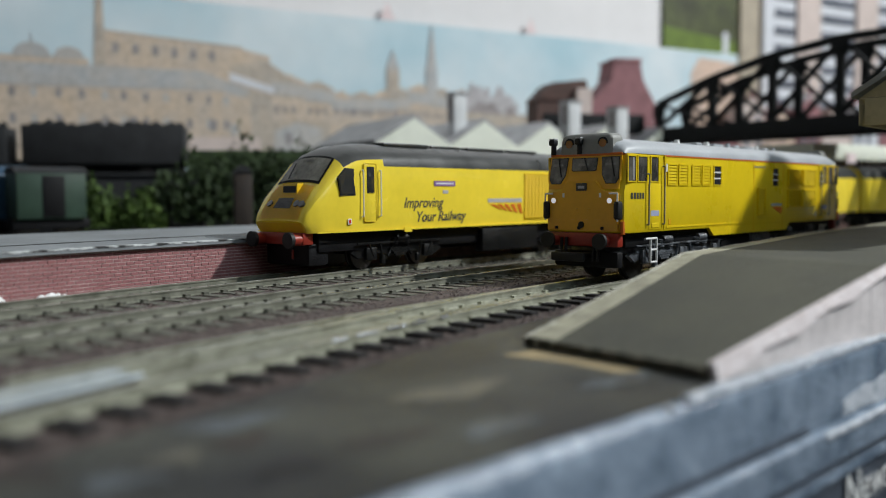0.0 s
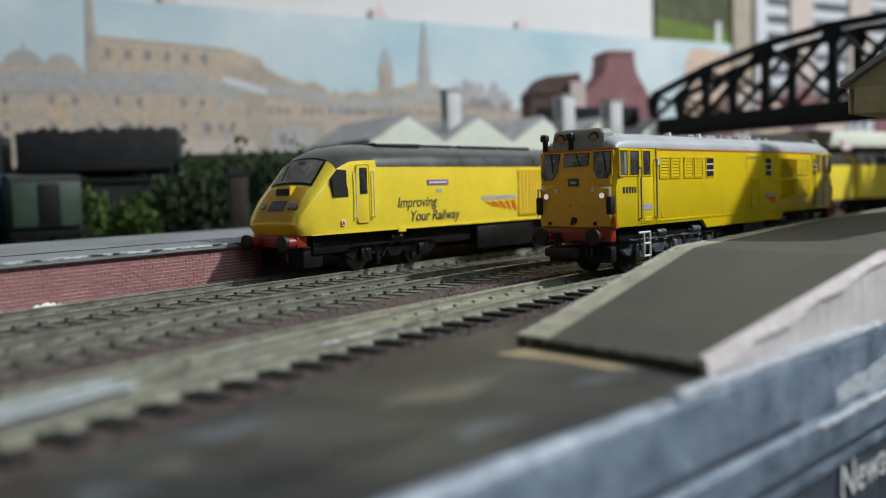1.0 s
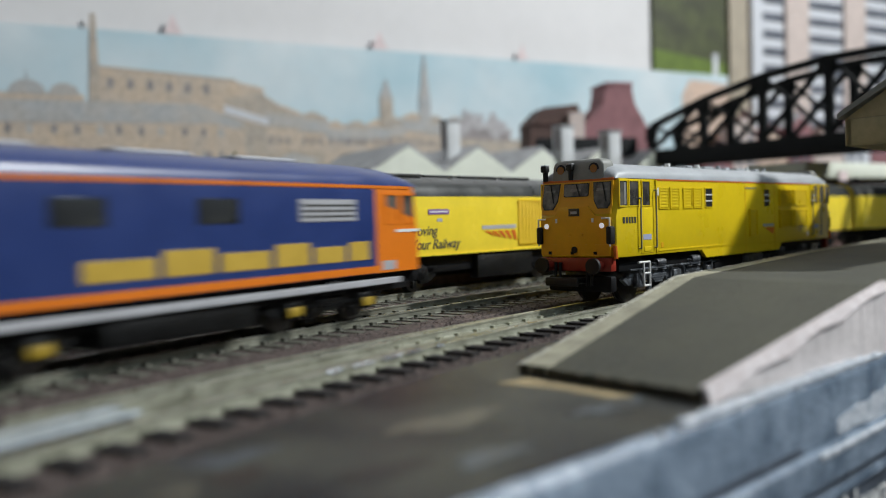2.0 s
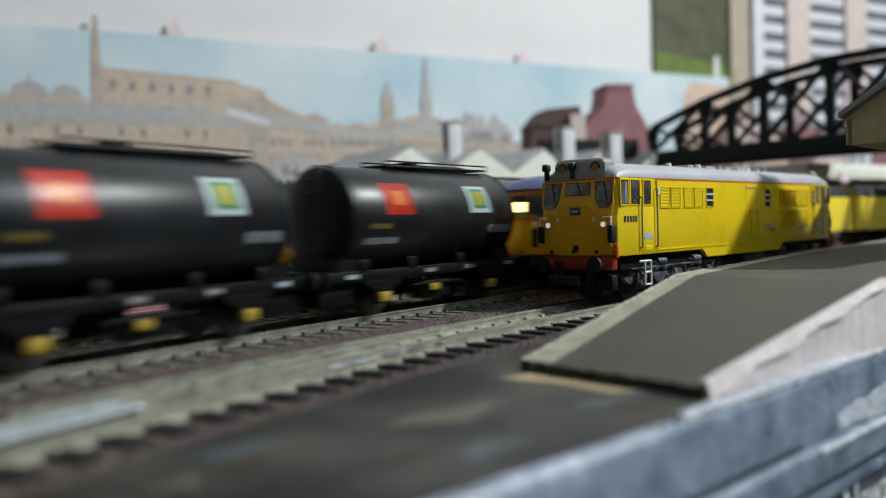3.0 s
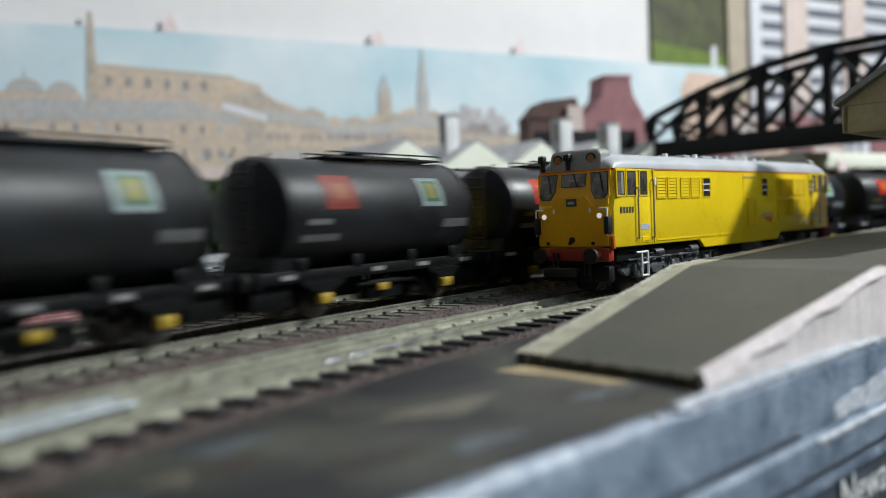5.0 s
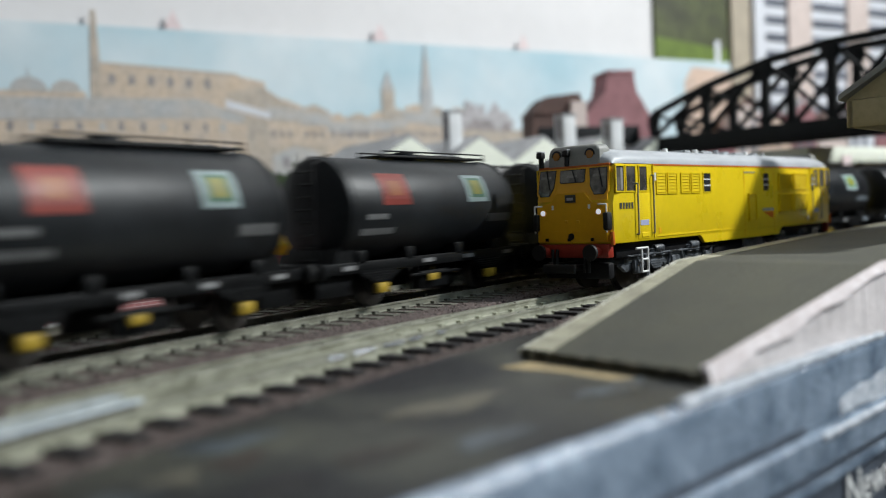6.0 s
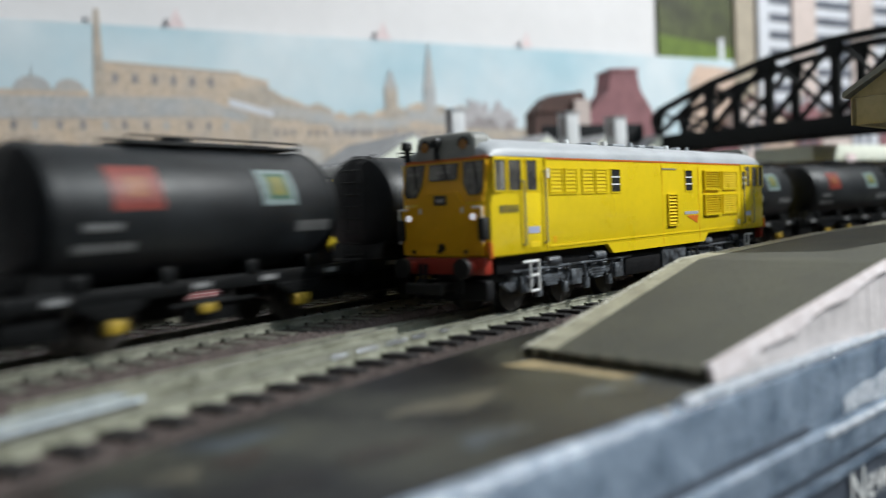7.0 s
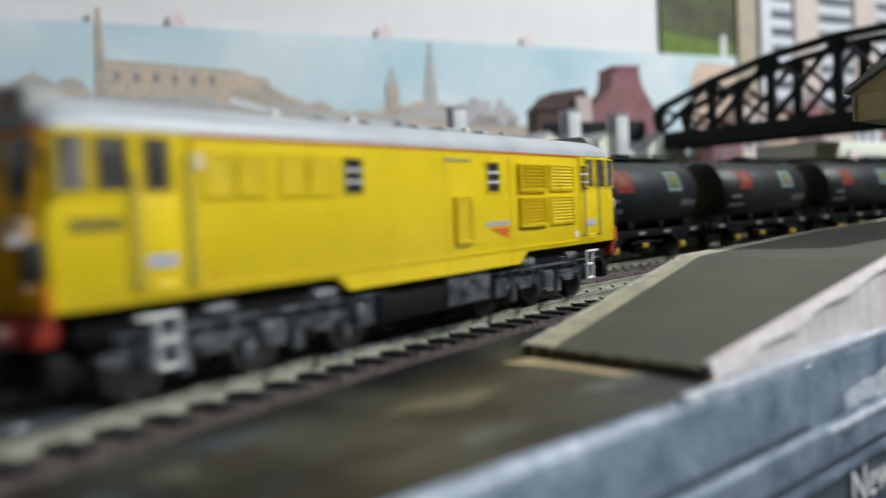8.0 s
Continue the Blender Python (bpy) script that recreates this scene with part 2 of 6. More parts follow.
M["grille_yellow"] = material("amber_yellow_grille", (0.80, 0.52, 0.015), 0.4, 0.06, 90, 0.03)
# Deeper than the body's yellow: the nose's shade is put into the colour.
M["nose_yellow_shaded"] = material("shaded_nose_yellow", (0.86, 0.54, 0.012), 0.32, 0.06, 90, 0.03, coat=0.25)
M["cab_glass"] = material("greyish_cab_glass", (0.24, 0.23, 0.20), 0.05, 0.3, 160, 0.0, coat=0.8, second=(0.07, 0.068, 0.06), soft=0.1)
# Duller emblem and barrel colours for the later wagons.
M["dim_red"] = material("dim_red_decal", (0.26, 0.035, 0.022), 0.5, 0.15, 200, 0.0)
M["dim_orange"] = material("dim_orange_emblem", (0.34, 0.10, 0.03), 0.5, 0.15, 200, 0.0)
M["dim_pale"] = material("dim_mint_decal", (0.30, 0.38, 0.38), 0.5, 0.15, 200, 0.0)
M["dim_green"] = material("dim_green_decal", (0.08, 0.17, 0.11), 0.5, 0.15, 200, 0.0)
M["dim_yellow"] = material("dim_yellow_emblem", (0.26, 0.25, 0.05), 0.5, 0.15, 200, 0.0)
M["tank_dull"] = material("dull_black_tank_paint", (0.008, 0.010, 0.012), 0.48, 0.4, 60, 0.1, shine=0.34)
M["chalky"] = material("chalky_torn_card", (0.62, 0.60, 0.52), 0.85, 0.3, 400, 0.4, second=(0.30, 0.28, 0.21))
M["ceiling"] = material("white_ceiling", (0.75, 0.75, 0.74), 0.9, 0.03, 5, 0.05)
M["carpet"] = material("grey_floor", (0.25, 0.24, 0.23), 0.9, 0.2, 15, 0.2)


# ---- mesh helpers: millimetres in, metres out ----
def part(name, bm, mat, parent=None, label="", smooth=40):
    bmesh.ops.recalc_face_normals(bm, faces=bm.faces)
    me = bpy.data.meshes.new(name)
    bmesh.ops.scale(bm, vec=(0.001, 0.001, 0.001), verts=bm.verts)
    bm.to_mesh(me)
    bm.free()
    me.materials.append(M[mat])
    if smooth:
        me.polygons.foreach_set("use_smooth", [True] * len(me.polygons))
        me.set_sharp_from_angle(angle=radians(smooth))
    ob = new(name, me)
    if parent:
        ob.parent = parent
    return tagged(ob, label)


def thing(name, label, category, group="", kind="", m=None):
    ob = tagged(new(name), label, category, group, kind)
    ob.empty_display_size = 0.01
    if m is not None:
        ob.matrix_basis = m
    return ob


def box(x0, x1, y0, y1, z0, z1, bev=0.0, bm=None):
    bm = bm or bmesh.new()
    m = Matrix.LocRotScale(((x0 + x1) / 2, (y0 + y1) / 2, (z0 + z1) / 2), None, (abs(x1 - x0), abs(y1 - y0), abs(z1 - z0)))
    made = bmesh.ops.create_cube(bm, size=1.0, matrix=m)
    if bev:
        edges = list({e for v in made["verts"] for e in v.link_edges})
        bmesh.ops.bevel(bm, geom=edges, offset=bev, segments=2, affect="EDGES", profile=0.5)
    return bm


def rod(p, q, r, seg=10, bm=None, r2=None):
    bm = bm or bmesh.new()
    p, q = Vector(p), Vector(q)
    m = Matrix.Translation((p + q) / 2) @ (q - p).to_track_quat("Z", "Y").to_matrix().to_4x4()
    bmesh.ops.create_cone(bm, cap_ends=True, segments=seg, radius1=r, radius2=r if r2 is None else r2, depth=(q - p).length, matrix=m)
    return bm


def loft(rings, bm=None, closed=True, caps=True):
    bm = bm or bmesh.new()
    vs = [[bm.verts.new(p) for p in ring] for ring in rings]
    n = len(rings[0])
    for a, b in zip(vs, vs[1:]):
        for i in range(n if closed else n - 1):
            j = (i + 1) % n
            bm.faces.new((a[i], a[j], b[j], b[i]))
    if caps and closed:
        bm.faces.new(vs[0])
        bm.faces.new(vs[-1])
    return bm


def slab(points, z0, z1, bev=0.0, bm=None):
    """A plate with the outline of points (x, y) between two heights."""
    bm = bm or bmesh.new()
    low = [bm.verts.new((x, y, z0)) for x, y in points]
    top = [bm.verts.new((x, y, z1)) for x, y in points]
    n = len(points)
    bm.faces.new(low)
    f = bm.faces.new(top)
    for i in range(n):
        bm.faces.new((low[i], low[(i + 1) % n], top[(i + 1) % n], top[i]))
    if bev:
        bmesh.ops.bevel(bm, geom=list(f.edges), offset=bev, segments=2, affect="EDGES")
    return bm


def side_shape(points, y0, y1, bm=None):
    """A plate with the outline of points (x, z) between y0 and y1."""
    return loft([[(x, y0, z) for x, z in points], [(x, y1, z) for x, z in points]], bm)


def front_shape(points, x0, x1, bm=None):
    """A plate with the outline of points (y, z) between x0 and x1."""
    return loft([[(x0, y, z) for y, z in points], [(x1, y, z) for y, z in points]], bm)


def arc_strip(profile, r, a0, a1, n, bm=None):
    """Sweeps a profile of (outward offset, height) in millimetres along the arc of radius r metres."""
    rings = []
    for i in range(n + 1):
        a = a0 + (a1 - a0) * i / n
        ring = []
        for o, z in profile:
            p = on_arc(r + o / 1000, a)
            ring.append((p.x * 1000, p.y * 1000, z))
        rings.append(ring)
    return loft(rings, bm)


def lettering(text, size, mat, parent, m, shear=0.0, name="lettering", thick=0.04, bold=0.0):
    cu = bpy.data.curves.new(name, "FONT")
    cu.body, cu.size, cu.shear, cu.extrude = text, size / 1000, shear, thick / 1000
    cu.offset = bold / 1000
    ob = new("draft", cu)
    me = bpy.data.meshes.new_from_object(ob)
    bpy.data.objects.remove(ob)
    me.materials.append(M[mat])
    ob = new(name, me)
    ob.parent = parent
    ob.matrix_basis = m
    return ob


# ---- the layout's board and fascia ----
EDGE = Vector((0.0335, 0.1382, 0))
ALONG = Vector((0.714, 0.700, 0)).normalized()
OUT = Vector((ALONG.y, -ALONG.x, 0))


NEAR_Z = -0.002  # the nearest line is lowered to fit the camera's view


def on_edge(s, o):
    p = EDGE + ALONG * s + OUT * o
    return (p.x * 1000, p.y * 1000)


baseboard = thing("ground", "dark painted baseboard of the model railway, stained, with painted bluish sheen", "baseboard", kind="structure")
part("board", slab([on_edge(-0.75, 0), on_edge(1.9, 0), (1150, 1640), (-1090, 450)], -16, -5.2), "ground", baseboard, smooth=0)
part("board_wing", arc_strip([(-70, -5.6), (330, -5.6), (330, -16), (-70, -16)], R_NEAR, -88, 12, 60), "ground", baseboard, smooth=0)
part("board_wing", arc_strip([(-70, -5.6), (200, -5.6), (200, -16), (-70, -16)], R_NEAR, 70, 128, 40), "ground", baseboard, smooth=0)


def stain(x, y, rx, ry, turn, mat, seed, z=-5.14):
    """A thin ragged patch on the board; the bluish ones are painted sheen."""
    rnd = random.Random(seed)
    c, q = math.cos(radians(turn)), math.sin(radians(turn))
    pts = []
    for i in range(36):
        a = i * math.tau / 36
        k = 0.8 + 0.18 * math.sin(3 * a + seed) + 0.12 * math.sin(7 * a + 2 * seed) + rnd.uniform(-0.08, 0.08)
        u, v = rx * k * math.cos(a), ry * k * math.sin(a)
        pts.append((x + u * c - v * q, y + u * q + v * c))
    part("stain", slab(pts, -5.3, z), mat, baseboard, "thin ragged patch of colour on the board", smooth=0)


for i, (x, y, rx, ry, turn, m) in enumerate((
        (-33, 131, 10, 4.5, 40, "scuff_blue"), (-40, 104, 6, 4, 30, "scuff_blue"), (-29, 121.5, 4, 6, -30, "rust_brown"), (-53, 107, 5.5, 6, 20, "rust_brown"),
        (-36, 113.5, 4.5, 3, 35, "tan_dull"), (33, 160, 12, 4.5, 42, "scuff_blue"), (2, 152, 16, 6, 45, "tan_dull"), (-8, 122, 10, 4, 40, "rust_brown"),
        (8, 128, 9, 3.5, 44, "scuff_blue"), (-20, 108, 6, 3, 42, "sleeper_dark"))):
    stain(x, y, rx, ry, turn, m, i + 1, -5.14 + 0.006 * i)


def edge_bar(profile, s0=-0.75, s1=1.9, n=1):
    return loft([[(*on_edge(s0 + (s1 - s0) * i / n, o / 1000), z) for o, z in profile] for i in range(n + 1)])


def rough_edge(s0, s1, n, r, seed):
    rnd = random.Random(seed)
    rings = []
    for i in range(n + 1):
        s, w = s0 + (s1 - s0) * i / n, r * rnd.uniform(0.7, 1.25)
        rings.append([(*on_edge(s, (0.6 + w * math.cos(k)) / 1000), -5.5 + w * 0.8 * math.sin(k)) for k in [j * math.tau / 8 for j in range(8)]])
    return loft(rings)


fascia = thing("fascia", "blue-grey gloss painted fascia with worn silvery edges and painted highlights", "fascia", kind="structure")
part("top_rail", edge_bar([(0.1, -5.4), (1.6, -6.2), (2.4, -8), (2.8, -19.6), (0.1, -19.6)]), "fascia", fascia)
part("worn_edge", rough_edge(0.01, 0.8, 700, 1.4, 3), "worn_edge", fascia)
part("ledge", edge_bar([(0.1, -19.9), (3.4, -19.9), (4.6, -20.8), (4.8, -27.4), (0.1, -27.4)]), "fascia", fascia)
part("worn_ledge", edge_bar([(4.4, -20.4), (5.1, -21.1), (4.9, -22.0), (4.2, -21)], 0.06, 0.6, 40), "worn_edge", fascia)


def chipped_highlight(s0, s1, n):
    """Chipped paint with painted highlight at the top rail's foot, growing along its length."""
    rings = []
    for i in range(n + 1):
        f = i / n
        z = -16.5 + 8.0 * min(1, f * 3) + 0.8 * math.sin(i * 0.21) + 0.5 * math.sin(i * 0.53) + 0.3 * math.sin(i * 1.3)
        low = -19.5 + 0.4 * math.sin(i * 0.4)
        s1i = s0 + (s1 - s0) * f
        rings.append([(*on_edge(s1i, (3.05 + 0.15 * math.sin(i * 0.9)) / 1000), low), (*on_edge(s1i, 0.0029), z), (*on_edge(s1i, 0.002), z), (*on_edge(s1i, 0.002), low)])
    return loft(rings)


# Its brightness is a reflection put into the colour.
part("chipped_highlight", chipped_highlight(0.074, 0.34, 120), "worn_edge", fascia, "bright chipped patch with painted gloss highlight")
part("crack", edge_bar([(2.9, -18.2), (3.15, -18.2), (3.15, -19.8), (2.9, -19.8)], -0.02, 0.055, 12), "fascia_dark", fascia, "dark crack below the rail", smooth=0)
# Small silver beads added as highlights along the fascia's top edge.
rc = random.Random(17)
for i in range(26):
    q, w = 0.004 + 0.0042 * i + rc.uniform(-0.0015, 0.0015), rc.uniform(0.25, 0.75)
    p = on_edge(q, 0.0011)
    bead = bmesh.new()
    bmesh.ops.create_icosphere(bead, subdivisions=2, radius=w, matrix=Matrix.Translation((*p, -5.6)) @ Matrix.Diagonal((1.6, 1.2, 0.6, 1)))
    part("edge_glint", bead, "glint_silver", fascia)
part("dark_panel", edge_bar([(0.1, -27.6), (3.8, -27.6), (3.8, -80), (0.1, -80)]), "fascia_dark", fascia)
part("batten", edge_bar([(3.9, -29.8), (4.8, -29.8), (4.8, -31.6), (3.9, -31.6)]), "fascia", fascia)

# ---- track ----
RAIL = [(-1.1, -2.5), (1.1, -2.5), (0.35, -2.1), (0.28, -0.8), (0.55, -0.6), (0.55, -0.06), (-0.55, -0.06), (-0.55, -0.6), (-0.28, -0.8), (-0.35, -2.1)]


def sleeper_mesh(mat, ends):
    bm = box(-1.65, 1.65, -10.2, 10.2, -4.2, -2.5, 0.2)
    for y in (-9.6, -6.9, 6.9, 9.6):
        box(-1.0, 1.0, y - 0.75, y + 0.75, -2.5, -1.75, bm=bm)
    n = len(bm.faces)
    for s in (-1, 1):
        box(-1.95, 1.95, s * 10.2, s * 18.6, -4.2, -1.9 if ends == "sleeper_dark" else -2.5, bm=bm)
    ob = part("sleeper", bm, mat, smooth=0)
    me = ob.data
    me.materials.append(M[ends])
    for p in me.polygons:
        p.material_index = 1 if p.index >= n else 0
    bpy.data.objects.remove(ob)
    return me


SLEEPER = sleeper_mesh("sleeper", "sleeper")
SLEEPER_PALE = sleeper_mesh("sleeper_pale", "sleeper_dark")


def track(r, a0, a1, n0, label):
    t = thing("railway_track", label, "track", "model tracks", "structure")
    for o in (-8.25, 8.25):
        rail = part("rail", arc_strip(RAIL, r + o / 1000, a0, a1, int((a1 - a0) * 2.5)), "rail" if r == R_NEAR else "rail_dull", t)
        part("rail_head", arc_strip([(-0.5, -0.07), (0.5, -0.07), (0.42, 0.0), (-0.42, 0.0)], r + o / 1000, a0, a1, int((a1 - a0) * 2.5)), "rail_top", rail, "bright worn rail head")
        if r == R_NEAR:
            part("rail_web", arc_strip([(-1.9, -4.2), (1.9, -4.2), (1.7, -2.6), (-1.7, -2.6)], r + o / 1000, a0, a1, int((a1 - a0) * 2)), "sleeper_pale", t, "pale moulded webbing under the rail")
    pitch = math.degrees((0.0098 if r == R_NEAR else 0.0080) / r)
    rnd = random.Random(int(r * 1000))
    far = bmesh.new()
    a = a0
    while a < a1:
        if n0 < a < n0 + 100 * pitch:
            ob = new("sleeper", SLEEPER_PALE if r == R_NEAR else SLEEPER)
            ob.parent = t
            ob.matrix_basis = arc_pose(r, a, True) @ pose(rnd.uniform(-0.0002, 0.0002), 0, 0, 0, 0, rnd.uniform(-1, 1))
        elif n0 - 8 < a < 75:
            m = arc_pose(r, a, True)
            vs = bmesh.ops.create_cube(far, size=1.0, matrix=Matrix.LocRotScale((m.translation.x * 1000, m.translation.y * 1000, -3.35), m.to_quaternion(), (3.3, 32, 1.7)))
        a += pitch
    part("far_sleepers", far, "sleeper", t, smooth=0)["kind"] = "stuff"
    return t


near_line = track(R_NEAR, -20, 75, 20, "running line with dark sleepers and cream weathered rails")
near_line.location.z = NEAR_Z
track(R_MID, -86, 125, 21, "middle running line with weathered sleepers")
track(R_FAR, 5, 75, 22, "platform line beside the brick platform")

# A crossover: closing rails and check rails between the two nearer lines.
crossover = thing("track_crossover", "weathered turnout rails leading between two lines", "turnout", kind="structure")
crossover.location.z = NEAR_Z


def joining_rail(a0, a1, r0, r1, n=24):
    rings = []
    for i in range(n + 1):
        f = i / n
        s = f * f * (3 - 2 * f)
        ring = []
        for o, z in RAIL:
            p = on_arc(r0 + (r1 - r0) * s + o / 1000, a0 + (a1 - a0) * f)
            ring.append((p.x * 1000, p.y * 1000, z + 0.02))
        rings.append(ring)
    return loft(rings)


part("rail", joining_rail(30, 39.5, R_NEAR + 0.0155, R_NEAR + 0.0088), "rail", crossover)
part("rail", joining_rail(22, 40.5, R_NEAR + 0.0075, R_NEAR - 0.0075), "rail", crossover)
part("check_rail", arc_strip(RAIL, R_NEAR + 0.0060, 31.5, 34.5, 8), "rail", crossover)
part("check_rail", arc_strip(RAIL, R_NEAR - 0.0060, 31.0, 34.2, 8), "rail", crossover)
part("point_motor_cover", arc_strip([(-2.2, -4), (2.2, -4), (2.0, -1.2), (-2.0, -1.2)], R_NEAR + 0.0225, 34.2, 37.2, 8), "brown_wood", crossover, "dark flat point-motor cover")
# Added strips whose pale blue stands for sheen between the rails.
for o in (0.9, 5.6):
    part("sheen_strip", arc_strip([(-2.1, -0.9), (-1.9, -0.4), (1.9, -0.4), (2.1, -0.9)], R_NEAR + o / 1000, 25, 30.7, 14), "rail_sheen", crossover, "bluish strip between the rails, painted as sheen")
# Silver slivers added where the rail catches the light.
for a0, a1 in ((32.6, 32.85), (33.0, 33.35), (33.5, 33.85), (33.95, 34.2), (34.5, 34.65)):
    part("rail_glint", arc_strip([(-0.9, -0.5), (0.9, -0.5), (0.5, 0.05), (-0.5, 0.05)], R_NEAR - 0.00825, a0, a1, 2), "glint_silver", crossover, "silver sliver painted as a glint on the rail")
m = arc_pose(R_NEAR + 0.0125, 36.9, True)
lever = part("tie_bar_box", box(-1.6, 1.6, -3, 3, -3.6, -0.6, 0.4), "frame_black", crossover)
lever.matrix_basis = m

# Ballast: bed and loose stones.
ballast = thing("ballast", "fine dark brown ballast between and beside the tracks", "ballast", kind="stuff")
part("bed", arc_strip([(17, -5.1), (19, -2.85), (112, -2.85), (112, -5.1)], R_NEAR, -86, 125, 200), "ballast", ballast)
part("dark_bed", arc_strip([(-23, -5.19), (-20, -4.95), (16.8, -4.95), (16.9, -5.15)], R_NEAR, -20, 75, 120), "ballast", ballast)


def stones():
    rng = np.random.default_rng(4)
    n = 15000
    a = np.radians(rng.uniform(24, 50, n))
    r = rng.uniform(R_NEAR + 0.017, R_FAR + 0.012, n)
    s = rng.uniform(0.0004, 0.00085, n)
    c = np.stack([CX - r * np.cos(a), CY + r * np.sin(a), -0.00300 + rng.uniform(-0.0001, 0.0003, n)], 1)
    c[: n // 3, :2] = np.stack([CX - (R_NEAR - rng.uniform(0.0150, 0.0240, n // 3)) * np.cos(a[: n // 3]), CY + (R_NEAR - rng.uniform(0.0150, 0.0240, n // 3)) * np.sin(a[: n // 3])], 1)
    c[: n // 3, 2] = -0.0051
    base = np.array([(1, 0, -0.5), (-0.5, 0.9, -0.5), (-0.5, -0.9, -0.5), (0.2, 0.1, 0.8)])
    v = c[:, None, :] + (base[None] + rng.uniform(-0.35, 0.35, (n, 4, 3))) * s[:, None, None]
    f = np.array([(0, 2, 1), (0, 1, 3), (1, 2, 3), (2, 0, 3)])[None] + 4 * np.arange(n)[:, None, None]
    me = bpy.data.meshes.new("stones")
    me.from_pydata(v.reshape(-1, 3).tolist(), [], f.reshape(-1, 3).tolist())
    me.materials.append(M["ballast"])
    ob = new("stones", me)
    ob.parent = ballast
    ob["kind"] = "stuff"


stones()

# ---- the near platform with its ramp ----
B1, B2 = (18.8, 197.0), (49.9, 159.6)
K1, K2 = (73.5, 262.5), (112.0, 214.2)
F1, F2 = (178.0, 408.0), (330.0, 427.0)
G1, G2 = (330.0, 600.0), (470.0, 564.0)
PZ = 11.5
near_platform = thing("platform", "model station platform with olive-grey surface, cream edging and end ramp", "platform", kind="structure")


def sheet(points, thick):
    """A plate under the given top corners (x, y, z)."""
    bm = bmesh.new()
    top = [bm.verts.new(p) for p in points]
    low = [bm.verts.new((p[0], p[1], p[2] - thick)) for p in points]
    n = len(points)
    bm.faces.new(top)
    bm.faces.new(low)
    for i in range(n):
        bm.faces.new((top[i], top[(i + 1) % n], low[(i + 1) % n], low[i]))
    return bm


def mix2(p, q, f):
    return (p[0] + (q[0] - p[0]) * f, p[1] + (q[1] - p[1]) * f)


e0, e1, e2, e3 = mix2(B1, B2, 0.17), mix2(K1, K2, 0.10), mix2(F1, F2, 0.03), mix2(G1, G2, 0.03)
part("ramp", sheet([(*e0, -3.4), (*B2, -3.4), (*K2, PZ), (*e1, PZ)], 1.6), "tarmac", near_platform, smooth=0)

def ragged_strip(outer, inner, n, thick, seed, wob=0.35):
    """A strip between two edges given as corner lists, with an uneven outer edge."""
    rnd = random.Random(seed)
    rings = []
    for (p0, q0), (p1, q1) in zip(zip(outer, inner), zip(outer[1:], inner[1:])):
        for i in range(n + 1):
            f = i / n
            o = Vector(p0).lerp(Vector(p1), f)
            k = Vector(q0).lerp(Vector(q1), f)
            away = (o - k).normalized() * rnd.uniform(-wob, wob)
            o = o + Vector((away.x, away.y, rnd.uniform(-0.2, 0.15)))
            rings.append([tuple(o), tuple(k), (k.x, k.y, k.z - thick), (o.x, o.y, o.z - thick)])
    return loft(rings)


part("ramp_edging", ragged_strip([(*B1, -3.3), (*K1, PZ + 0.1)], [(*e0, -3.3), (*e1, PZ + 0.1)], 90, 1.7, 14), "edging", near_platform, "cream edging strip", smooth=0)
part("edge_lip", ragged_strip([(B1[0] - 0.5, B1[1] + 0.3, -3.0), (K1[0] - 0.5, K1[1] + 0.3, PZ + 0.3), (F1[0] - 0.4, F1[1] + 0.4, PZ + 0.3)], [(B1[0] + 0.4, B1[1] - 0.3, -3.0), (K1[0] + 0.4, K1[1] - 0.3, PZ + 0.3), (F1[0] + 0.4, F1[1] - 0.4, PZ + 0.3)], 110, 0.9, 15, 0.3), "chalky", near_platform, "chalky torn edge of the card", smooth=0)
part("deck", sheet([(*e1, PZ), (*K2, PZ), (*F2, PZ), (*G2, PZ), (*e3, PZ), (*e2, PZ)], 1.6), "tarmac", near_platform, smooth=0)
part("deck_edging", sheet([(*K1, PZ + 0.1), (*e1, PZ + 0.1), (*e2, PZ + 0.1), (*e3, PZ + 0.1), (*G1, PZ + 0.1), (*F1, PZ + 0.1)], 1.7), "edging", near_platform, "cream edging strip", smooth=0)


def skirt(p, q, zp, zq):
    """A thin upright wall under the edge from p to q."""
    dx, dy = q[0] - p[0], q[1] - p[1]
    k = 0.8 / math.hypot(dx, dy)
    nx, ny = -dy * k, dx * k
    bm = bmesh.new()
    vs = [bm.verts.new(c) for c in ((*p, -5.2), (*q, -5.2), (*q, zq), (*p, zp))]
    vb = [bm.verts.new((c.co.x + nx, c.co.y + ny, c.co.z)) for c in vs]
    bm.faces.new(vs)
    bm.faces.new(vb)
    for i in range(4):
        j = (i + 1) % 4
        bm.faces.new((vs[i], vs[j], vb[j], vb[i]))
    return bm


part("front_edge", ragged_strip([(B1[0] - 0.2, B1[1] - 0.2, -3.0), (B2[0] - 0.2, B2[1] - 0.2, -3.0)], [(B1[0] + 0.5, B1[1] + 0.4, -2.8), (B2[0] + 0.5, B2[1] + 0.4, -2.8)], 60, 2.15, 16, 0.45), "green_edge", near_platform, "dark green front edge", smooth=0)


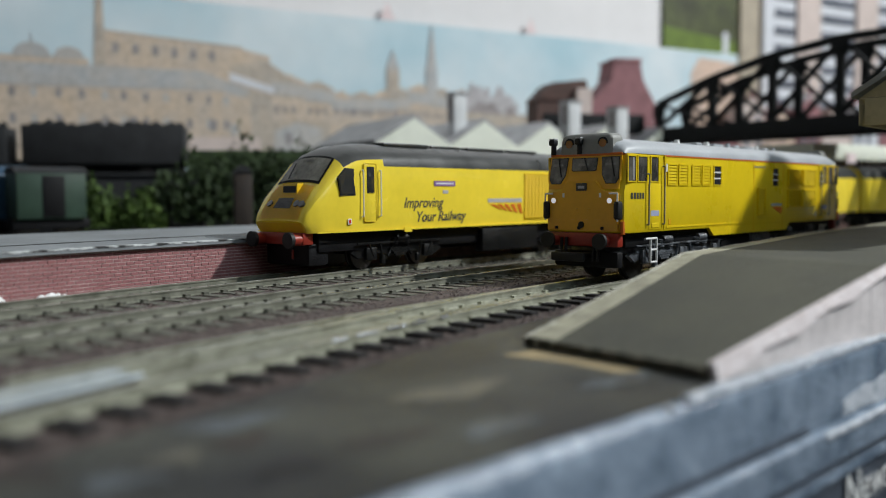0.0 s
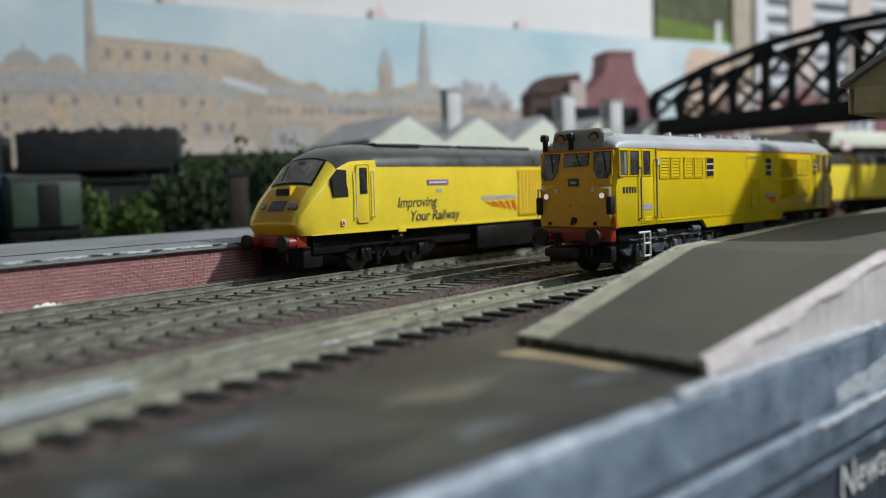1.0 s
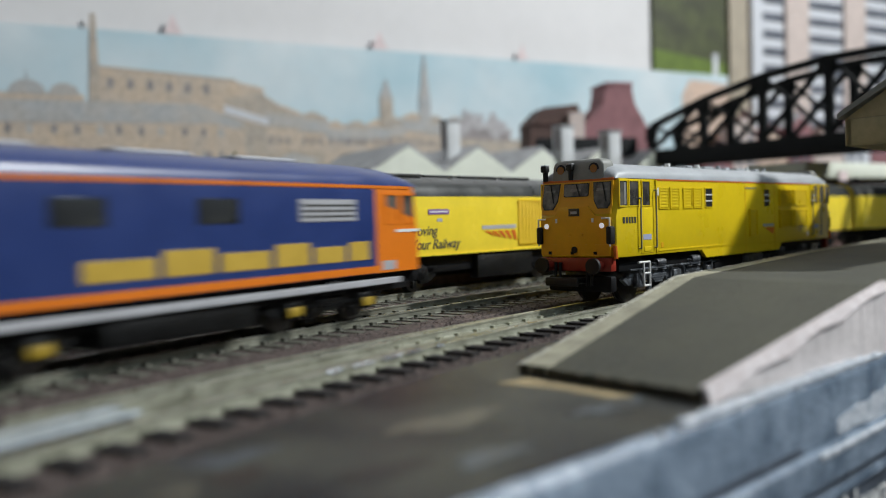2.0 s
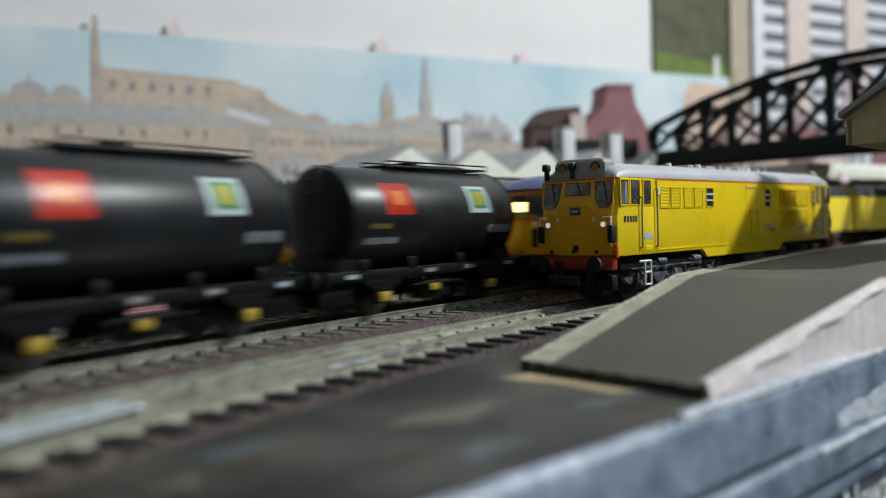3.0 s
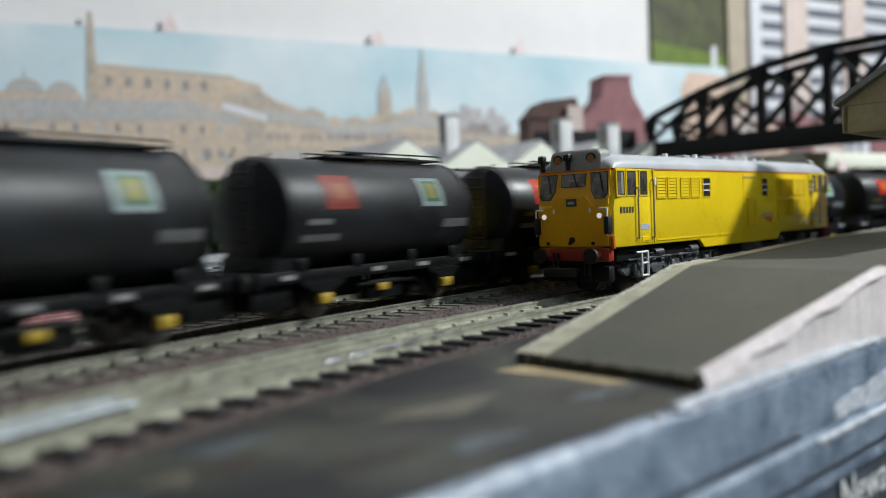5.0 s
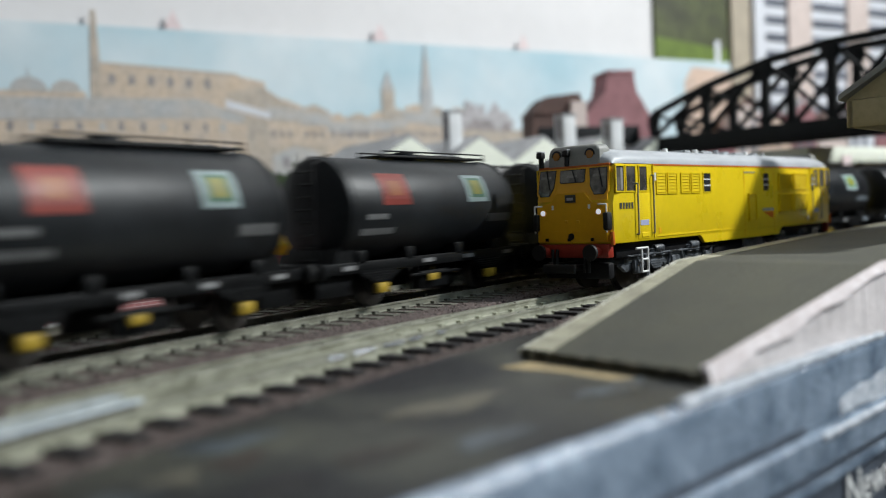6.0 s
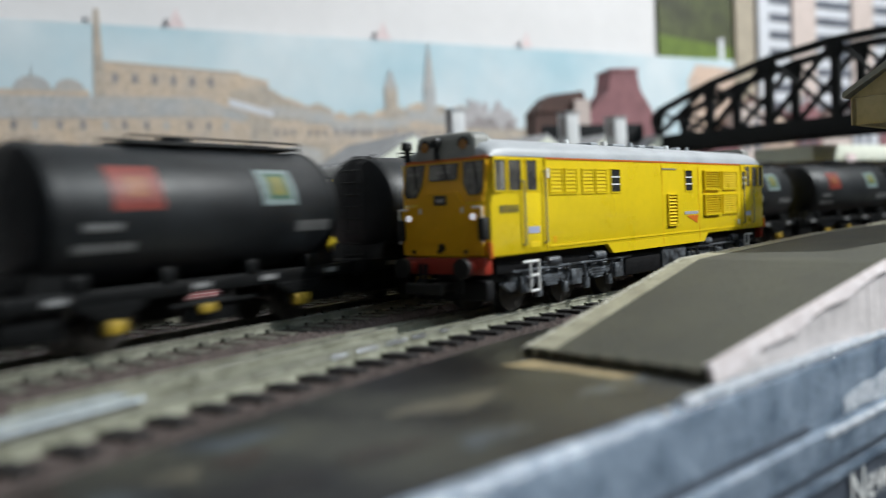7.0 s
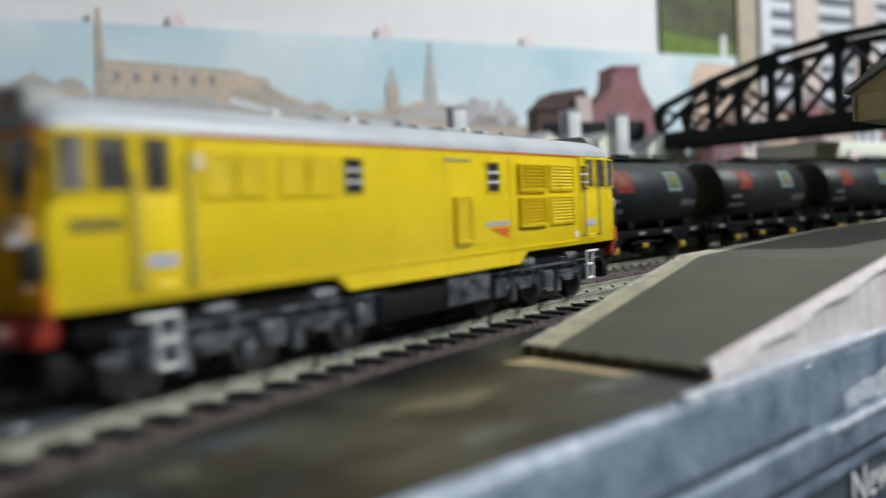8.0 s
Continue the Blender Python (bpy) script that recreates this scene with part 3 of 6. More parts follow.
def paper_wall(p, q, zp, zq, n, seed):
    """An upright paper wall outside the edge from p to q, its top torn unevenly."""
    rnd = random.Random(seed)
    dx, dy = q[0] - p[0], q[1] - p[1]
    k = 1 / math.hypot(dx, dy)
    nx, ny = dy * k, -dx * k
    rings = []
    for i in range(n + 1):
        f = i / n
        x, y, z = p[0] + dx * f, p[1] + dy * f, zp + (zq - zp) * f + rnd.uniform(-0.25, 0.35) + 0.3 * math.sin(i * 0.31)
        w = 0.9 + rnd.uniform(-0.12, 0.12)
        rings.append([(x + nx * 0.05, y + ny * 0.05, -5.2), (x + nx * 0.05, y + ny * 0.05, z), (x + nx * w, y + ny * w, z - 0.4), (x + nx * 1.1, y + ny * 1.1, -5.2)])
    return loft(rings)


part("side_wall", paper_wall(B2, K2, -2.6, PZ + 0.6, 80, 21), "paper", near_platform, "pale pinkish paper side wall", smooth=0)
part("side_wall", paper_wall(K2, F2, PZ + 0.6, PZ + 0.6, 120, 22), "paper", near_platform, "pale pinkish paper side wall", smooth=0)


def torn_fold(p, q, zp, zq, n, seed):
    """A torn fold of paper hanging over the wall's top."""
    rnd = random.Random(seed)
    dx, dy = q[0] - p[0], q[1] - p[1]
    k = 1 / math.hypot(dx, dy)
    nx, ny = dy * k, -dx * k
    rings = []
    for i in range(n + 1):
        f = i / n
        x, y, z = p[0] + dx * f, p[1] + dy * f, zp + (zq - zp) * f
        h = (3.4 - 2.2 * f) * (0.8 + 0.25 * math.sin(i * 0.23) + rnd.uniform(-0.12, 0.12))
        rings.append([(x - nx * 0.9, y - ny * 0.9, z + 0.15), (x + nx * 0.7, y + ny * 0.7, z + 0.5), (x + nx * 1.9, y + ny * 1.9, z - h), (x + nx * 1.2, y + ny * 1.2, z - h), (x + nx * 0.2, y + ny * 0.2, z - 0.3)])
    return loft(rings)


part("torn_fold", torn_fold(B2, K2, -2.2, PZ + 0.7, 90, 23), "chalky_pink", near_platform, "torn pinkish white paper fold", smooth=0)
part("track_wall", skirt(K1, B1, PZ - 1.7, -5.1), "board_dark", near_platform, smooth=0)
part("track_wall", skirt(F1, K1, PZ - 1.7, PZ - 1.7), "board_dark", near_platform, smooth=0)
part("track_wall", skirt(G1, F1, PZ - 1.7, PZ - 1.7), "board_dark", near_platform, smooth=0)
rod_bm = rod((60.5, 246, -5.2), (60.5, 246, -0.5), 0.35)
tagged(part("marker_post", rod_bm, "rubber"), "thin dark marker post beside the ramp", "post")

# Canopy over the platform.
canopy = thing("platform_canopy", "tan-painted station canopy with pitched grey roof", "canopy", m=pose(0.145, 0.303, -0.005, 0, 0, 46.2))
part("valance", box(0, 2.5, -42, 0, 58, 67.5, 0.4), "canopy", canopy)
part("valance", box(0, 118, -2.5, -0.1, 58, 67.4, 0.4), "canopy", canopy)
part("roof", front_shape([(2, 67.6), (2, 69.5), (-21, 84), (-44, 69.5), (-44, 67.6), (-21, 81.5)], -2, 120), "canopy_roof", canopy, smooth=0)
part("end_panel", front_shape([(0, 67.6), (-21, 81.3), (-42, 67.6)], 0.4, 2.2), "canopy", canopy)
for cx in (40, 100):
    part("column", rod((cx, -21, PZ + 5), (cx, -21, 80), 2.0, 12), "canopy", canopy)
    part("bracket", box(cx - 1, cx + 1, -40, -2, 62, 64, 0.3), "canopy", canopy)

# Gabled screen added out of view, shaped to shade the yellow locomotive's rear.
gable_screen = thing("unseen_gable_screen", "unseen gabled screen that casts the shadow on the locomotive", "building")
part("gable_wall", loft([[(x, y, z) for y, z in ((357, PZ), (472, PZ), (472, 104), (452, 92), (428, 93), (394, 154), (364, 143), (357, 122))] for x in (258, 262)]), "brown_far", gable_screen, smooth=0)
part("side_wall", box(262.2, 284, 382, 385, PZ, 92), "brown_far", gable_screen, smooth=0)
part("roof", loft([[(x, 376, 146), (x, 394, 155), (x, 428, 95), (x, 428, 92.5), (x, 394, 152), (x, 376, 143)] for x in (262.2, 284)]), "slate", gable_screen, smooth=0)
tagged(part("glue_stain", slab([(12.5, 186.5), (20.0, 191.5), (40.5, 166.8), (36.0, 164.5), (26, 176)], -5.3, -5.12), "tan", smooth=0), "tan dried glue stain at the foot of the ramp", "stain")

# ---- the brick platform behind the far line ----
far_platform = thing("platform_brick", "grey-topped island platform with red brick face and worn pale edge", "platform", kind="structure")
R_WALL = 1.4432
part("core", arc_strip([(0.7, -5.2), (0.7, 11.6), (120, 11.6), (120, -5.2)], R_WALL, 5, 52, 60), "mortar", far_platform)
part("surface", arc_strip([(-1.2, 11.7), (-1.2, 13.2), (122, 13.2), (122, 11.7)], R_WALL, 5, 52, 60), "plat_top", far_platform)


def brick_face():
    """Courses of small bricks, proud of the mortar."""
    rng = random.Random(7)
    verts, faces = [], []
    lb, hb, g = 2.9, 0.92, 0.30
    step = math.degrees((lb + g) / 1000 / R_WALL)
    row, z = 0, -4.6
    while z + hb < 11.6:
        a = 24 + (0.5 * step if row % 2 else 0)
        while a < 38.5:
            o = 0.45 + rng.uniform(0.0, 0.12)
            k = len(verts)
            for r in (R_WALL + (o / 1000), R_WALL + 0.0008):
                for aa, zz in ((a, z), (a + step * lb / (lb + g), z), (a + step * lb / (lb + g), z + hb), (a, z + hb)):
                    verts.append(tuple(on_arc(r, aa, zz / 1000)))
            faces += [(k, k + 1, k + 2, k + 3), (k, k + 4, k + 5, k + 1), (k + 1, k + 5, k + 6, k + 2), (k + 2, k + 6, k + 7, k + 3), (k + 3, k + 7, k + 4, k)]
            a += step
        z += hb + g
        row += 1
    me = bpy.data.meshes.new("bricks")
    me.from_pydata(verts, [], faces)
    me.materials.append(M["brick"])
    ob = new("bricks", me)
    ob.parent = far_platform
    ob["kind"] = "stuff"


brick_face()


def worn_lip(r, a0, a1, n, z, w, seed):
    rnd = random.Random(seed)
    rings = []
    for i in range(n + 1):
        a = a0 + (a1 - a0) * i / n
        k = rnd.uniform(0.3, 1.0)
        rings.append([(on_arc(r + o / 1000, a).x * 1000, on_arc(r + o / 1000, a).y * 1000, zz) for o, zz in ((0, z - 0.7 * k), (0, z), (w * k, z + 0.06), (w * k, z - 0.7))])
    return loft(rings)


def spill(r, a0, a1, n, seed):
    """An uneven crust along the foot of the wall."""
    rnd = random.Random(seed)
    rings = []
    for i in range(n + 1):
        a = a0 + (a1 - a0) * i / n
        h = max(0.1, (25.0 - 25.0 * i / n) * (0.6 + 0.4 * math.sin(i * 0.21) * math.sin(i * 0.083)) * rnd.uniform(0.7, 1.2))
        rings.append([(on_arc(r + o / 1000, a).x * 1000, on_arc(r + o / 1000, a).y * 1000, z) for o, z in ((0, -5.2), (0.2, -3.6), (1.6, -3.4 + h), (2.2, -3.4 + h), (2.2, -5.2))])
    return loft(rings)


part("worn_edge", worn_lip(R_WALL - 0.0014, 24, 40, 260, 13.25, 3.4, 5), "chipped", far_platform, "chipped pale edge", smooth=0)
part("dark_line", worn_lip(R_WALL + 0.030, 20, 46, 160, 13.3, 5.0, 8), "soot", far_platform, "dark weathered line along the platform", smooth=0)
part("plaster_spill", spill(R_WALL - 0.0022, 28, 34.0, 160, 9), "white", far_platform, "white plaster spill", smooth=0)

# ---- vehicles ----
def wheelset(parent, x, r=6.6, name="wheelset", z0=0.0):
    z = r + z0
    bm = rod((x, -9.6, z), (x, 9.6, z), 1.2, 10)
    for y in (-1, 1):
        rod((x, y * 6.9, z), (x, y * 9.2, z), r, 28, bm)
        rod((x, y * 6.7, z), (x, y * 7.2, z), r + 0.6, 28, bm)
    return part(name, bm, "steel", parent)


def bogie(parent, xs, x0, x1, mat="bogie", r=6.6, z0=0.0):
    """Side frames with axleboxes, springs and brake gear."""
    b = part("bogie", box(x0, x1, -13.8, 13.8, 7.5, 10, 0.6), mat, parent)
    for y in (-1, 1):
        bm = side_shape([(x0 - 2, 7), (x0 + 4, 9.5), (x1 - 4, 9.5), (x1 + 2, 7), (x1 - 2, 4.6), (x1 - 10, 6.2), (x0 + 10, 6.2), (x0 + 2, 4.6)], y * 11.6, y * 13.4)
        part("side_frame", bm, mat, b)
        for x in xs:
            part("axlebox", box(x - 3, x + 3, y * 13.2, y * 15.2, 3.8, 9.0, 0.6), mat, b)
        for xa, xb in zip(xs, xs[1:]):
            sp = bmesh.new()
            mid = (xa + xb) / 2
            for k in range(4):
                box(mid - 6 + k, mid + 6 - k, y * 13.3, y * 14.6, 7.6 - k * 0.9, 8.3 - k * 0.9, bm=sp)
            rod((mid - 7, y * 14, 5), (mid - 4, y * 14, 9.6), 0.5, 8, sp)
            rod((mid + 7, y * 14, 5), (mid + 4, y * 14, 9.6), 0.5, 8, sp)
            part("spring", sp, mat, b)
            for dx in (-3.4, 3.4):
                turns = [[(mid + dx + rr * math.cos(q), y * 14.4 + rr * math.sin(q), 9.4 + k * 0.4) for q in [i * math.tau / 10 for i in range(10)]] for k, rr in enumerate((1.1, 1.7, 1.1, 1.7, 1.1, 1.7, 1.1, 1.7, 1.1))]
                part("coil_spring", loft(turns), mat, b)
            part("brake_cylinder", rod((mid - 3, y * 15.0, 12.4), (mid + 3.5, y * 15.0, 12.4), 1.5, 12), mat, b)
            hang = rod((xa + 4.5, y * 14.9, 11), (xa + 6.5, y * 14.9, 2.6), 0.5, 6)
            rod((xb - 4.5, y * 14.9, 11), (xb - 6.5, y * 14.9, 2.6), 0.5, 6, hang)
            box(xa + 5.4, xa + 7.6, y * 13.6, y * 15.2, 2.0, 5.4, 0.3, hang)
            box(xb - 7.6, xb - 5.4, y * 13.6, y * 15.2, 2.0, 5.4, 0.3, hang)
            part("brake_hanger", hang, mat, b)
        pipe = rod((x0, y * 15.2, 10.6), (x1, y * 15.2, 10.6), 0.42, 6)
        rod((x0 + 6, y * 15.2, 10.6), (x0 + 9, y * 15.2, 5.2), 0.42, 6, pipe)
        rod((x1 - 6, y * 15.2, 10.6), (x1 - 9, y * 15.2, 5.2), 0.42, 6, pipe)
        part("sand_pipe", pipe, mat, b)
    for x in xs:
        wheelset(b, x, r, z0=z0)
    return b


def buffers(parent, x, s, z=13.6, red=True):
    for y in (-11.2, 11.2):
        bf = part("buffer", rod((x, y, z), (x + s * 4.2, y, z), 1.7, 16), "red" if red else "frame_black", parent)
        part("buffer_head", rod((x + s * 4.2, y, z), (x + s * 5.4, y, z), 2.9, 20), "rubber", bf)


def louvre(parent, x0, x1, z0, z1, y, n, mat, name="louvre", deep=0.75, rim=None):
    """A framed panel of slats on a body side at y."""
    s = 1 if y > 0 else -1
    rim = rim or deep + 0.05
    bm = box(x0, x1, y, y + s * rim, z1, z1 + 0.5)
    box(x0, x1, y, y + s * rim, z0 - 0.5, z0, bm=bm)
    box(x0 - 0.5, x0, y, y + s * rim, z0 - 0.5, z1 + 0.5, bm=bm)
    box(x1, x1 + 0.5, y, y + s * rim, z0 - 0.5, z1 + 0.5, bm=bm)
    for i in range(n):
        z = z0 + (z1 - z0) * (i + 0.5) / n
        h = (z1 - z0) / n
        loft([[(xx, y - s * 0.05, z + h * 0.42), (xx, y + s * 0.06, z + h * 0.42), (xx, y + s * deep, z - h * 0.22), (xx, y + s * deep, z - h * 0.30), (xx, y - s * 0.05, z - h * 0.12)] for xx in (x0, x1)], bm)
    return part(name, bm, mat, parent, smooth=0)


def side_window(parent, x0, x1, z0, z1, y, glass="glass", frame=None, bars=0):
    s = 1 if y > 0 else -1
    w = part("window", box(x0, x1, y - s * 0.3, y + s * 0.06, z0, z1, 0.0), glass, parent)
    bm = bmesh.new()
    for a, b, c, d in ((x0 - 0.45, x1 + 0.45, z1, z1 + 0.45), (x0 - 0.45, x1 + 0.45, z0 - 0.45, z0), (x0 - 0.45, x0, z0, z1), (x1, x1 + 0.45, z0, z1)):
        box(a, b, y - s * 0.2, y + s * 0.28, c, d, bm=bm)
    part("window_frame", bm, frame or "yellow", w, smooth=0)
    for i in range(bars):
        z = z0 + (z1 - z0) * (i + 1) / (bars + 1)
        part("bar", box(x0, x1, y, y + s * 0.25, z - 0.25, z + 0.25), "white", w, smooth=0)
    return w


def handrail(parent, x, z0, z1, y, mat="rubber", dx=0.0):
    s = 1 if y > 0 else -1
    bm = rod((x, y + s * 0.9, z0), (x + dx, y + s * 0.9, z1), 0.28, 8)
    rod((x, y, z0), (x, y + s * 0.9, z0), 0.28, 8, bm)
    rod((x + dx, y, z1), (x + dx, y + s * 0.9, z1), 0.28, 8, bm)
    return part("handrail", bm, mat, parent)


def text_pose(x, y, z):
    """Lettering on the side that faces +y: it reads towards -x."""
    m = Matrix(((-1, 0, 0), (0, 0, 1), (0, 1, 0))).to_4x4()
    return Matrix.Translation((x / 1000, y / 1000, z / 1000)) @ m


# Diesel locomotive with two flat cabs, 212.6 mm over the body.
def diesel_locomotive():
    t = thing("diesel_locomotive", "yellow model diesel locomotive with grey roof and flat cabs", "locomotive")
    hl = 106.3

    def outline(dx, ky):
        half = [(hl - dx, 9.5), (hl - 1.0 - dx, 15.0), (hl - 1.8 - dx, 16.6), (hl - 6 - dx * 0.6, 17.2), (0, 17.3)]
        pts = half + [(-x, y) for x, y in half[::-1][1:]]
        return [(x, y * ky) for x, y in pts] + [(x, -y * ky) for x, y in pts[::-1]]

    rings = [[(x, y, z) for x, y in outline(dx, ky)] for z, dx, ky in ((15.8, 0.5, 0.99), (16.3, 0, 1), (30.6, 0, 1), (31.6, 0.5, 1), (42.0, 2.2, 0.99), (44.2, 2.6, 0.975))]
    part("body", loft(rings), "yellow", t)
    for s in (1, -1):
        part("valance", side_shape([(-41, 15.9), (41, 15.9), (37, 12.6), (-37, 12.6)], s * 15.6, s * 17.25), "yellow", t)
    # roof: a loft along the length
    rr = []
    for x, k in ((-103.8, 0.1), (-103.2, 0.5), (-101, 0.85), (-96, 1), (96, 1), (101, 0.85), (103.2, 0.5), (103.8, 0.1)):
        w = 17.0 if abs(x) < 100 else 16.2
        ring = [(x, w * math.cos(q), 44.3 + 6.4 * k * math.sin(q) ** 0.8) for q in [i * math.pi / 18 for i in range(19)]]
        rr.append(ring)
    roof = part("roof", loft(rr), "roof_grey", t, smooth=50)
    for x in (-70, -35, 0, 35, 70):
        part("roof_joint", loft([[(x + dx, 17.05 * math.cos(q), 44.35 + 6.42 * math.sin(q) ** 0.8) for q in [i * math.pi / 18 for i in range(19)]] for dx in (-0.25, 0.25)], closed=False), "roof_grey", roof)
    for x, y, w in ((44, 4, 2.2), (36, -3, 1.6), (20, 5, 2.4), (14, -2, 1.4), (2, 6, 2.0), (-14, 3, 1.8), (-30, 5, 2.2), (-52, 4, 1.6)):
        part("roof_fitting", rod((x, y, 50.0), (x, y, 51.9), w * 0.6, 10, r2=w * 0.45), "white" if w > 2.1 else "roof_grey", roof)
    for x, w in ((28, 5), (10, 9), (-8, 5), (-22, 9), (-40, 4)):
        part("roof_vent", box(x - w / 2, x + w / 2, -6, 6, 50.3, 51.4, 0.4), "roof_grey", roof)
    for s in (1, -1):
        part("cantrail_line", box(-76.5, 77.0, s * 16.85, s * 17.1, 43.75, 44.25, 0.0), "orange_line", t, "thin orange cantrail line", smooth=0)
    # cab ends
    for e in (1, -1):
        f = e * (hl + 0.05)
        cab = part("cab_front", front_shape([(-15.2, 16.6), (15.2, 16.6), (15.2, 30.2), (9, 31.0), (6, 34.5), (-6, 34.5), (-9, 31.0), (-15.2, 30.2)], f - e * 1.6, f + e * 0.35), "warning_shaded", t, "yellow cab front panel, shade put into its colour")
        # three windscreens: raised frame, pale seal and pane
        side = [(7.2, 43.2), (14.8, 43.2), (15.1, 35.2), (14.0, 33.5), (9.8, 33.5), (7.9, 36.6)]
        middle = [(-5.6, 43.0), (5.6, 43.0), (5.5, 38.6), (4.9, 38.1), (-4.9, 38.1), (-5.5, 38.6)]
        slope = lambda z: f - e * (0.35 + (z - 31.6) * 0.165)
        # Plate in the deeper yellow: the upper front's shade is put into its colour.
        part("cab_brow", loft([[(slope(z) + e * k, y, z) for y, z in ((-15.3, 31.6), (15.3, 31.6), (14.9, 43.5), (-14.9, 43.5))] for k in (-0.6, 0.06)]), "warning_shaded", t, "yellow window surround, shade put into its colour", smooth=0)
        for points in (middle, side, [(-y, z) for y, z in side[::-1]]):
            cy = sum(y for y, z in points) / 6
            cz = sum(z for y, z in points) / 6
            xx = lambda z: f - e * (0.35 + max(0, z - 31.6) * 0.165)

            def plate(grow, k0, k1):
                ring = [(y + grow * (1 if y > cy else -1), z + grow * (1 if z > cz else -1)) for y, z in points]
                return loft([[(xx(z) + e * k, y, z) for y, z in ring] for k in (k0, k1)])

            part("windscreen_frame", plate(0.65, -0.5, 0.22), "warning_shaded", t, smooth=0)
            seal = part("windscreen_seal", plate(0.0, 0.1, 0.32), "rubber", t, "black windscreen seal", smooth=0)
            part("windscreen", plate(-0.28, 0.2, 0.42), "cab_glass", seal, smooth=0)
            # The glint is a pale strip on the pane's face.
            part("interior_glint", loft([[(xx(z) + e * k, y, z) for y, z in ((cy - 2.6, 40.0), (cy + 2.2, 40.2), (cy + 2.0, 40.9), (cy - 2.4, 41.0))] for k in (0.3, 0.45)]), "interior", seal, "pale strip on the pane, painted for the bright cab inside", smooth=0)
            part("wiper", rod((xx(43) + e * 0.8, cy, 43), (xx(cz) + e * 0.8, cy + 1.8, cz - 1.5), 0.22, 6), "rubber", seal)
        part("brow", box(f - e * 4.2, f - e * 2.0, -15.6, 15.6, 43.6, 44.6, 0.3), "orange_line", t, "orange line above the windscreens")
        # headcode box on the roof
        hb = part("headcode_box", loft([[(f - e * 9.5, -w, z0), (f - e * (2.6 + k), -w, z0), (f - e * (1.9 + k), -w + 0.9, z0), (f - e * (1.9 + k), w - 0.9, z0), (f - e * (2.6 + k), w, z0), (f - e * 9.5, w, z0)] for z0, k, w in ((44.4, 0, 11.3), (49.4, 0.5, 11.1), (50.8, 0.7, 10.6), (51.6, 1.1, 9.6), (51.9, 1.8, 8.4))]), "box_grey", t, "grey roof box with two round lamps")
        for y in (-7.3, 7.3):
            part("lamp_rim", rod((f - e * 3.4, y, 48.2), (f - e * 2.25, y, 48.2), 2.2, 20), "rubber", hb)
        for y in (-7.3, 7.3):
            part("marker_lamp", rod((f - e * 3.4, y, 48.2), (f - e * 2.05, y, 48.2), 1.5, 20), "lit_amber" if e > 0 else "amber", hb, "amber marker lamp")
        for y in (-14.2, -2.5):
            hn = part("horn", box(f - e * 3.0, f - e * 0.4, y - 1.35, y + 1.35, 47.9, 50.2, 0.5), "rubber", t, "black horn")
            part("horn_cap", box(f - e * 3.0, f - e * 0.6, y - 1.2, y + 1.2, 50.2, 50.6, 0.1), "panel_grey", hn)
            part("horn_stem", rod((f - e * 2, y, 44.4), (f - e * 2, y, 48.4), 1.0, 10), "rubber", hn)
        # front fittings
        for y in (-12.2, 12.2):
            part("headlamp", rod((f, y, 27.4), (f + e * 1.0, y, 27.4), 0.95, 18), "lit_lamp" if e > 0 else "lens", t, "round headlamp lens")
            part("lamp_bezel", rod((f, y, 27.4), (f + e * 0.7, y, 27.4), 1.35, 18), "warning_shaded", t)
        part("tail_lamp", rod((f, 0, 18.6), (f + e * 0.8, 0, 18.6), 1.2, 16), "rubber", t)
        part("number_board", box(f, f + e * 0.6, -2.3, 2.3, 31.0, 33.8, 0.1), "ink", t)
        part("number_mark", box(f + e * 0.55, f + e * 0.7, -1.4, 1.4, 31.8, 32.8), "panel_grey", t, smooth=0)
        for y in (-8, 8):
            part("warning_sign", box(f, f + e * 0.45, y - 0.45, y + 0.45, 28.6, 30.2), "white", t, smooth=0)
        for y in (-2.0, 3.2):
            part("bracket", box(f, f + e * 0.6, y - 0.6, y + 0.6, 23.6, 24.6, 0.1), "warning_shaded", t)
        for y in (-11, -1, 9):
            part("bracket", box(f, f + e * 0.8, y - 0.6, y + 0.6, 16.9, 18.0, 0.1), "frame_black", t)
        for y in (-15.4, 15.4):
            j = part("jumper_box", box(f - e * 1.4, f + e * 1.8, y - 1.2, y + 1.2, 20.6, 27.2, 0.8), "rubber", t, "black jumper cable box")
            bm = rod((f + e * 1.2, y * 0.80, 30.0), (f + e * 1.2, y * 1.02, 30.0), 0.3, 8)
            rod((f + e * 1.2, y * 1.02, 30.0), (f + e * 1.2, y * 1.02, 20.0), 0.3, 8, bm)
            part("handrail", bm, "white", t, "white handrail")
        beam = part("buffer_beam", box(f - e * 3, f + e * 0.6, -15.6, 15.6, 10.8, 15.7, 0.4), "red", t, "red buffer beam")
        buffers(t, f + e * 0.6, e, 13.0)
        part("coupling", box(f - e * 4, f + e * 9, -4, 4, 6.2, 8.4, 0.6), "rubber", t)
        part("coupling_hook", box(f + e * 8, f + e * 9.6, -7, 7, 5.8, 9.0, 0.5), "rubber", t)
        for y in (-8, -6, 6, 8):
            part("brake_hose", rod((f + e * 1.2, y, 14), (f + e * 1.8, y, 5.5), 0.55, 8), "rubber", t)
        part("air_pipe", rod((f - e * 1.2, 16.6, 15.4), (f - e * 1.0, 16.4, 20.0), 0.8, 8), "orange_line", t, "orange-red pipe at the cab corner")
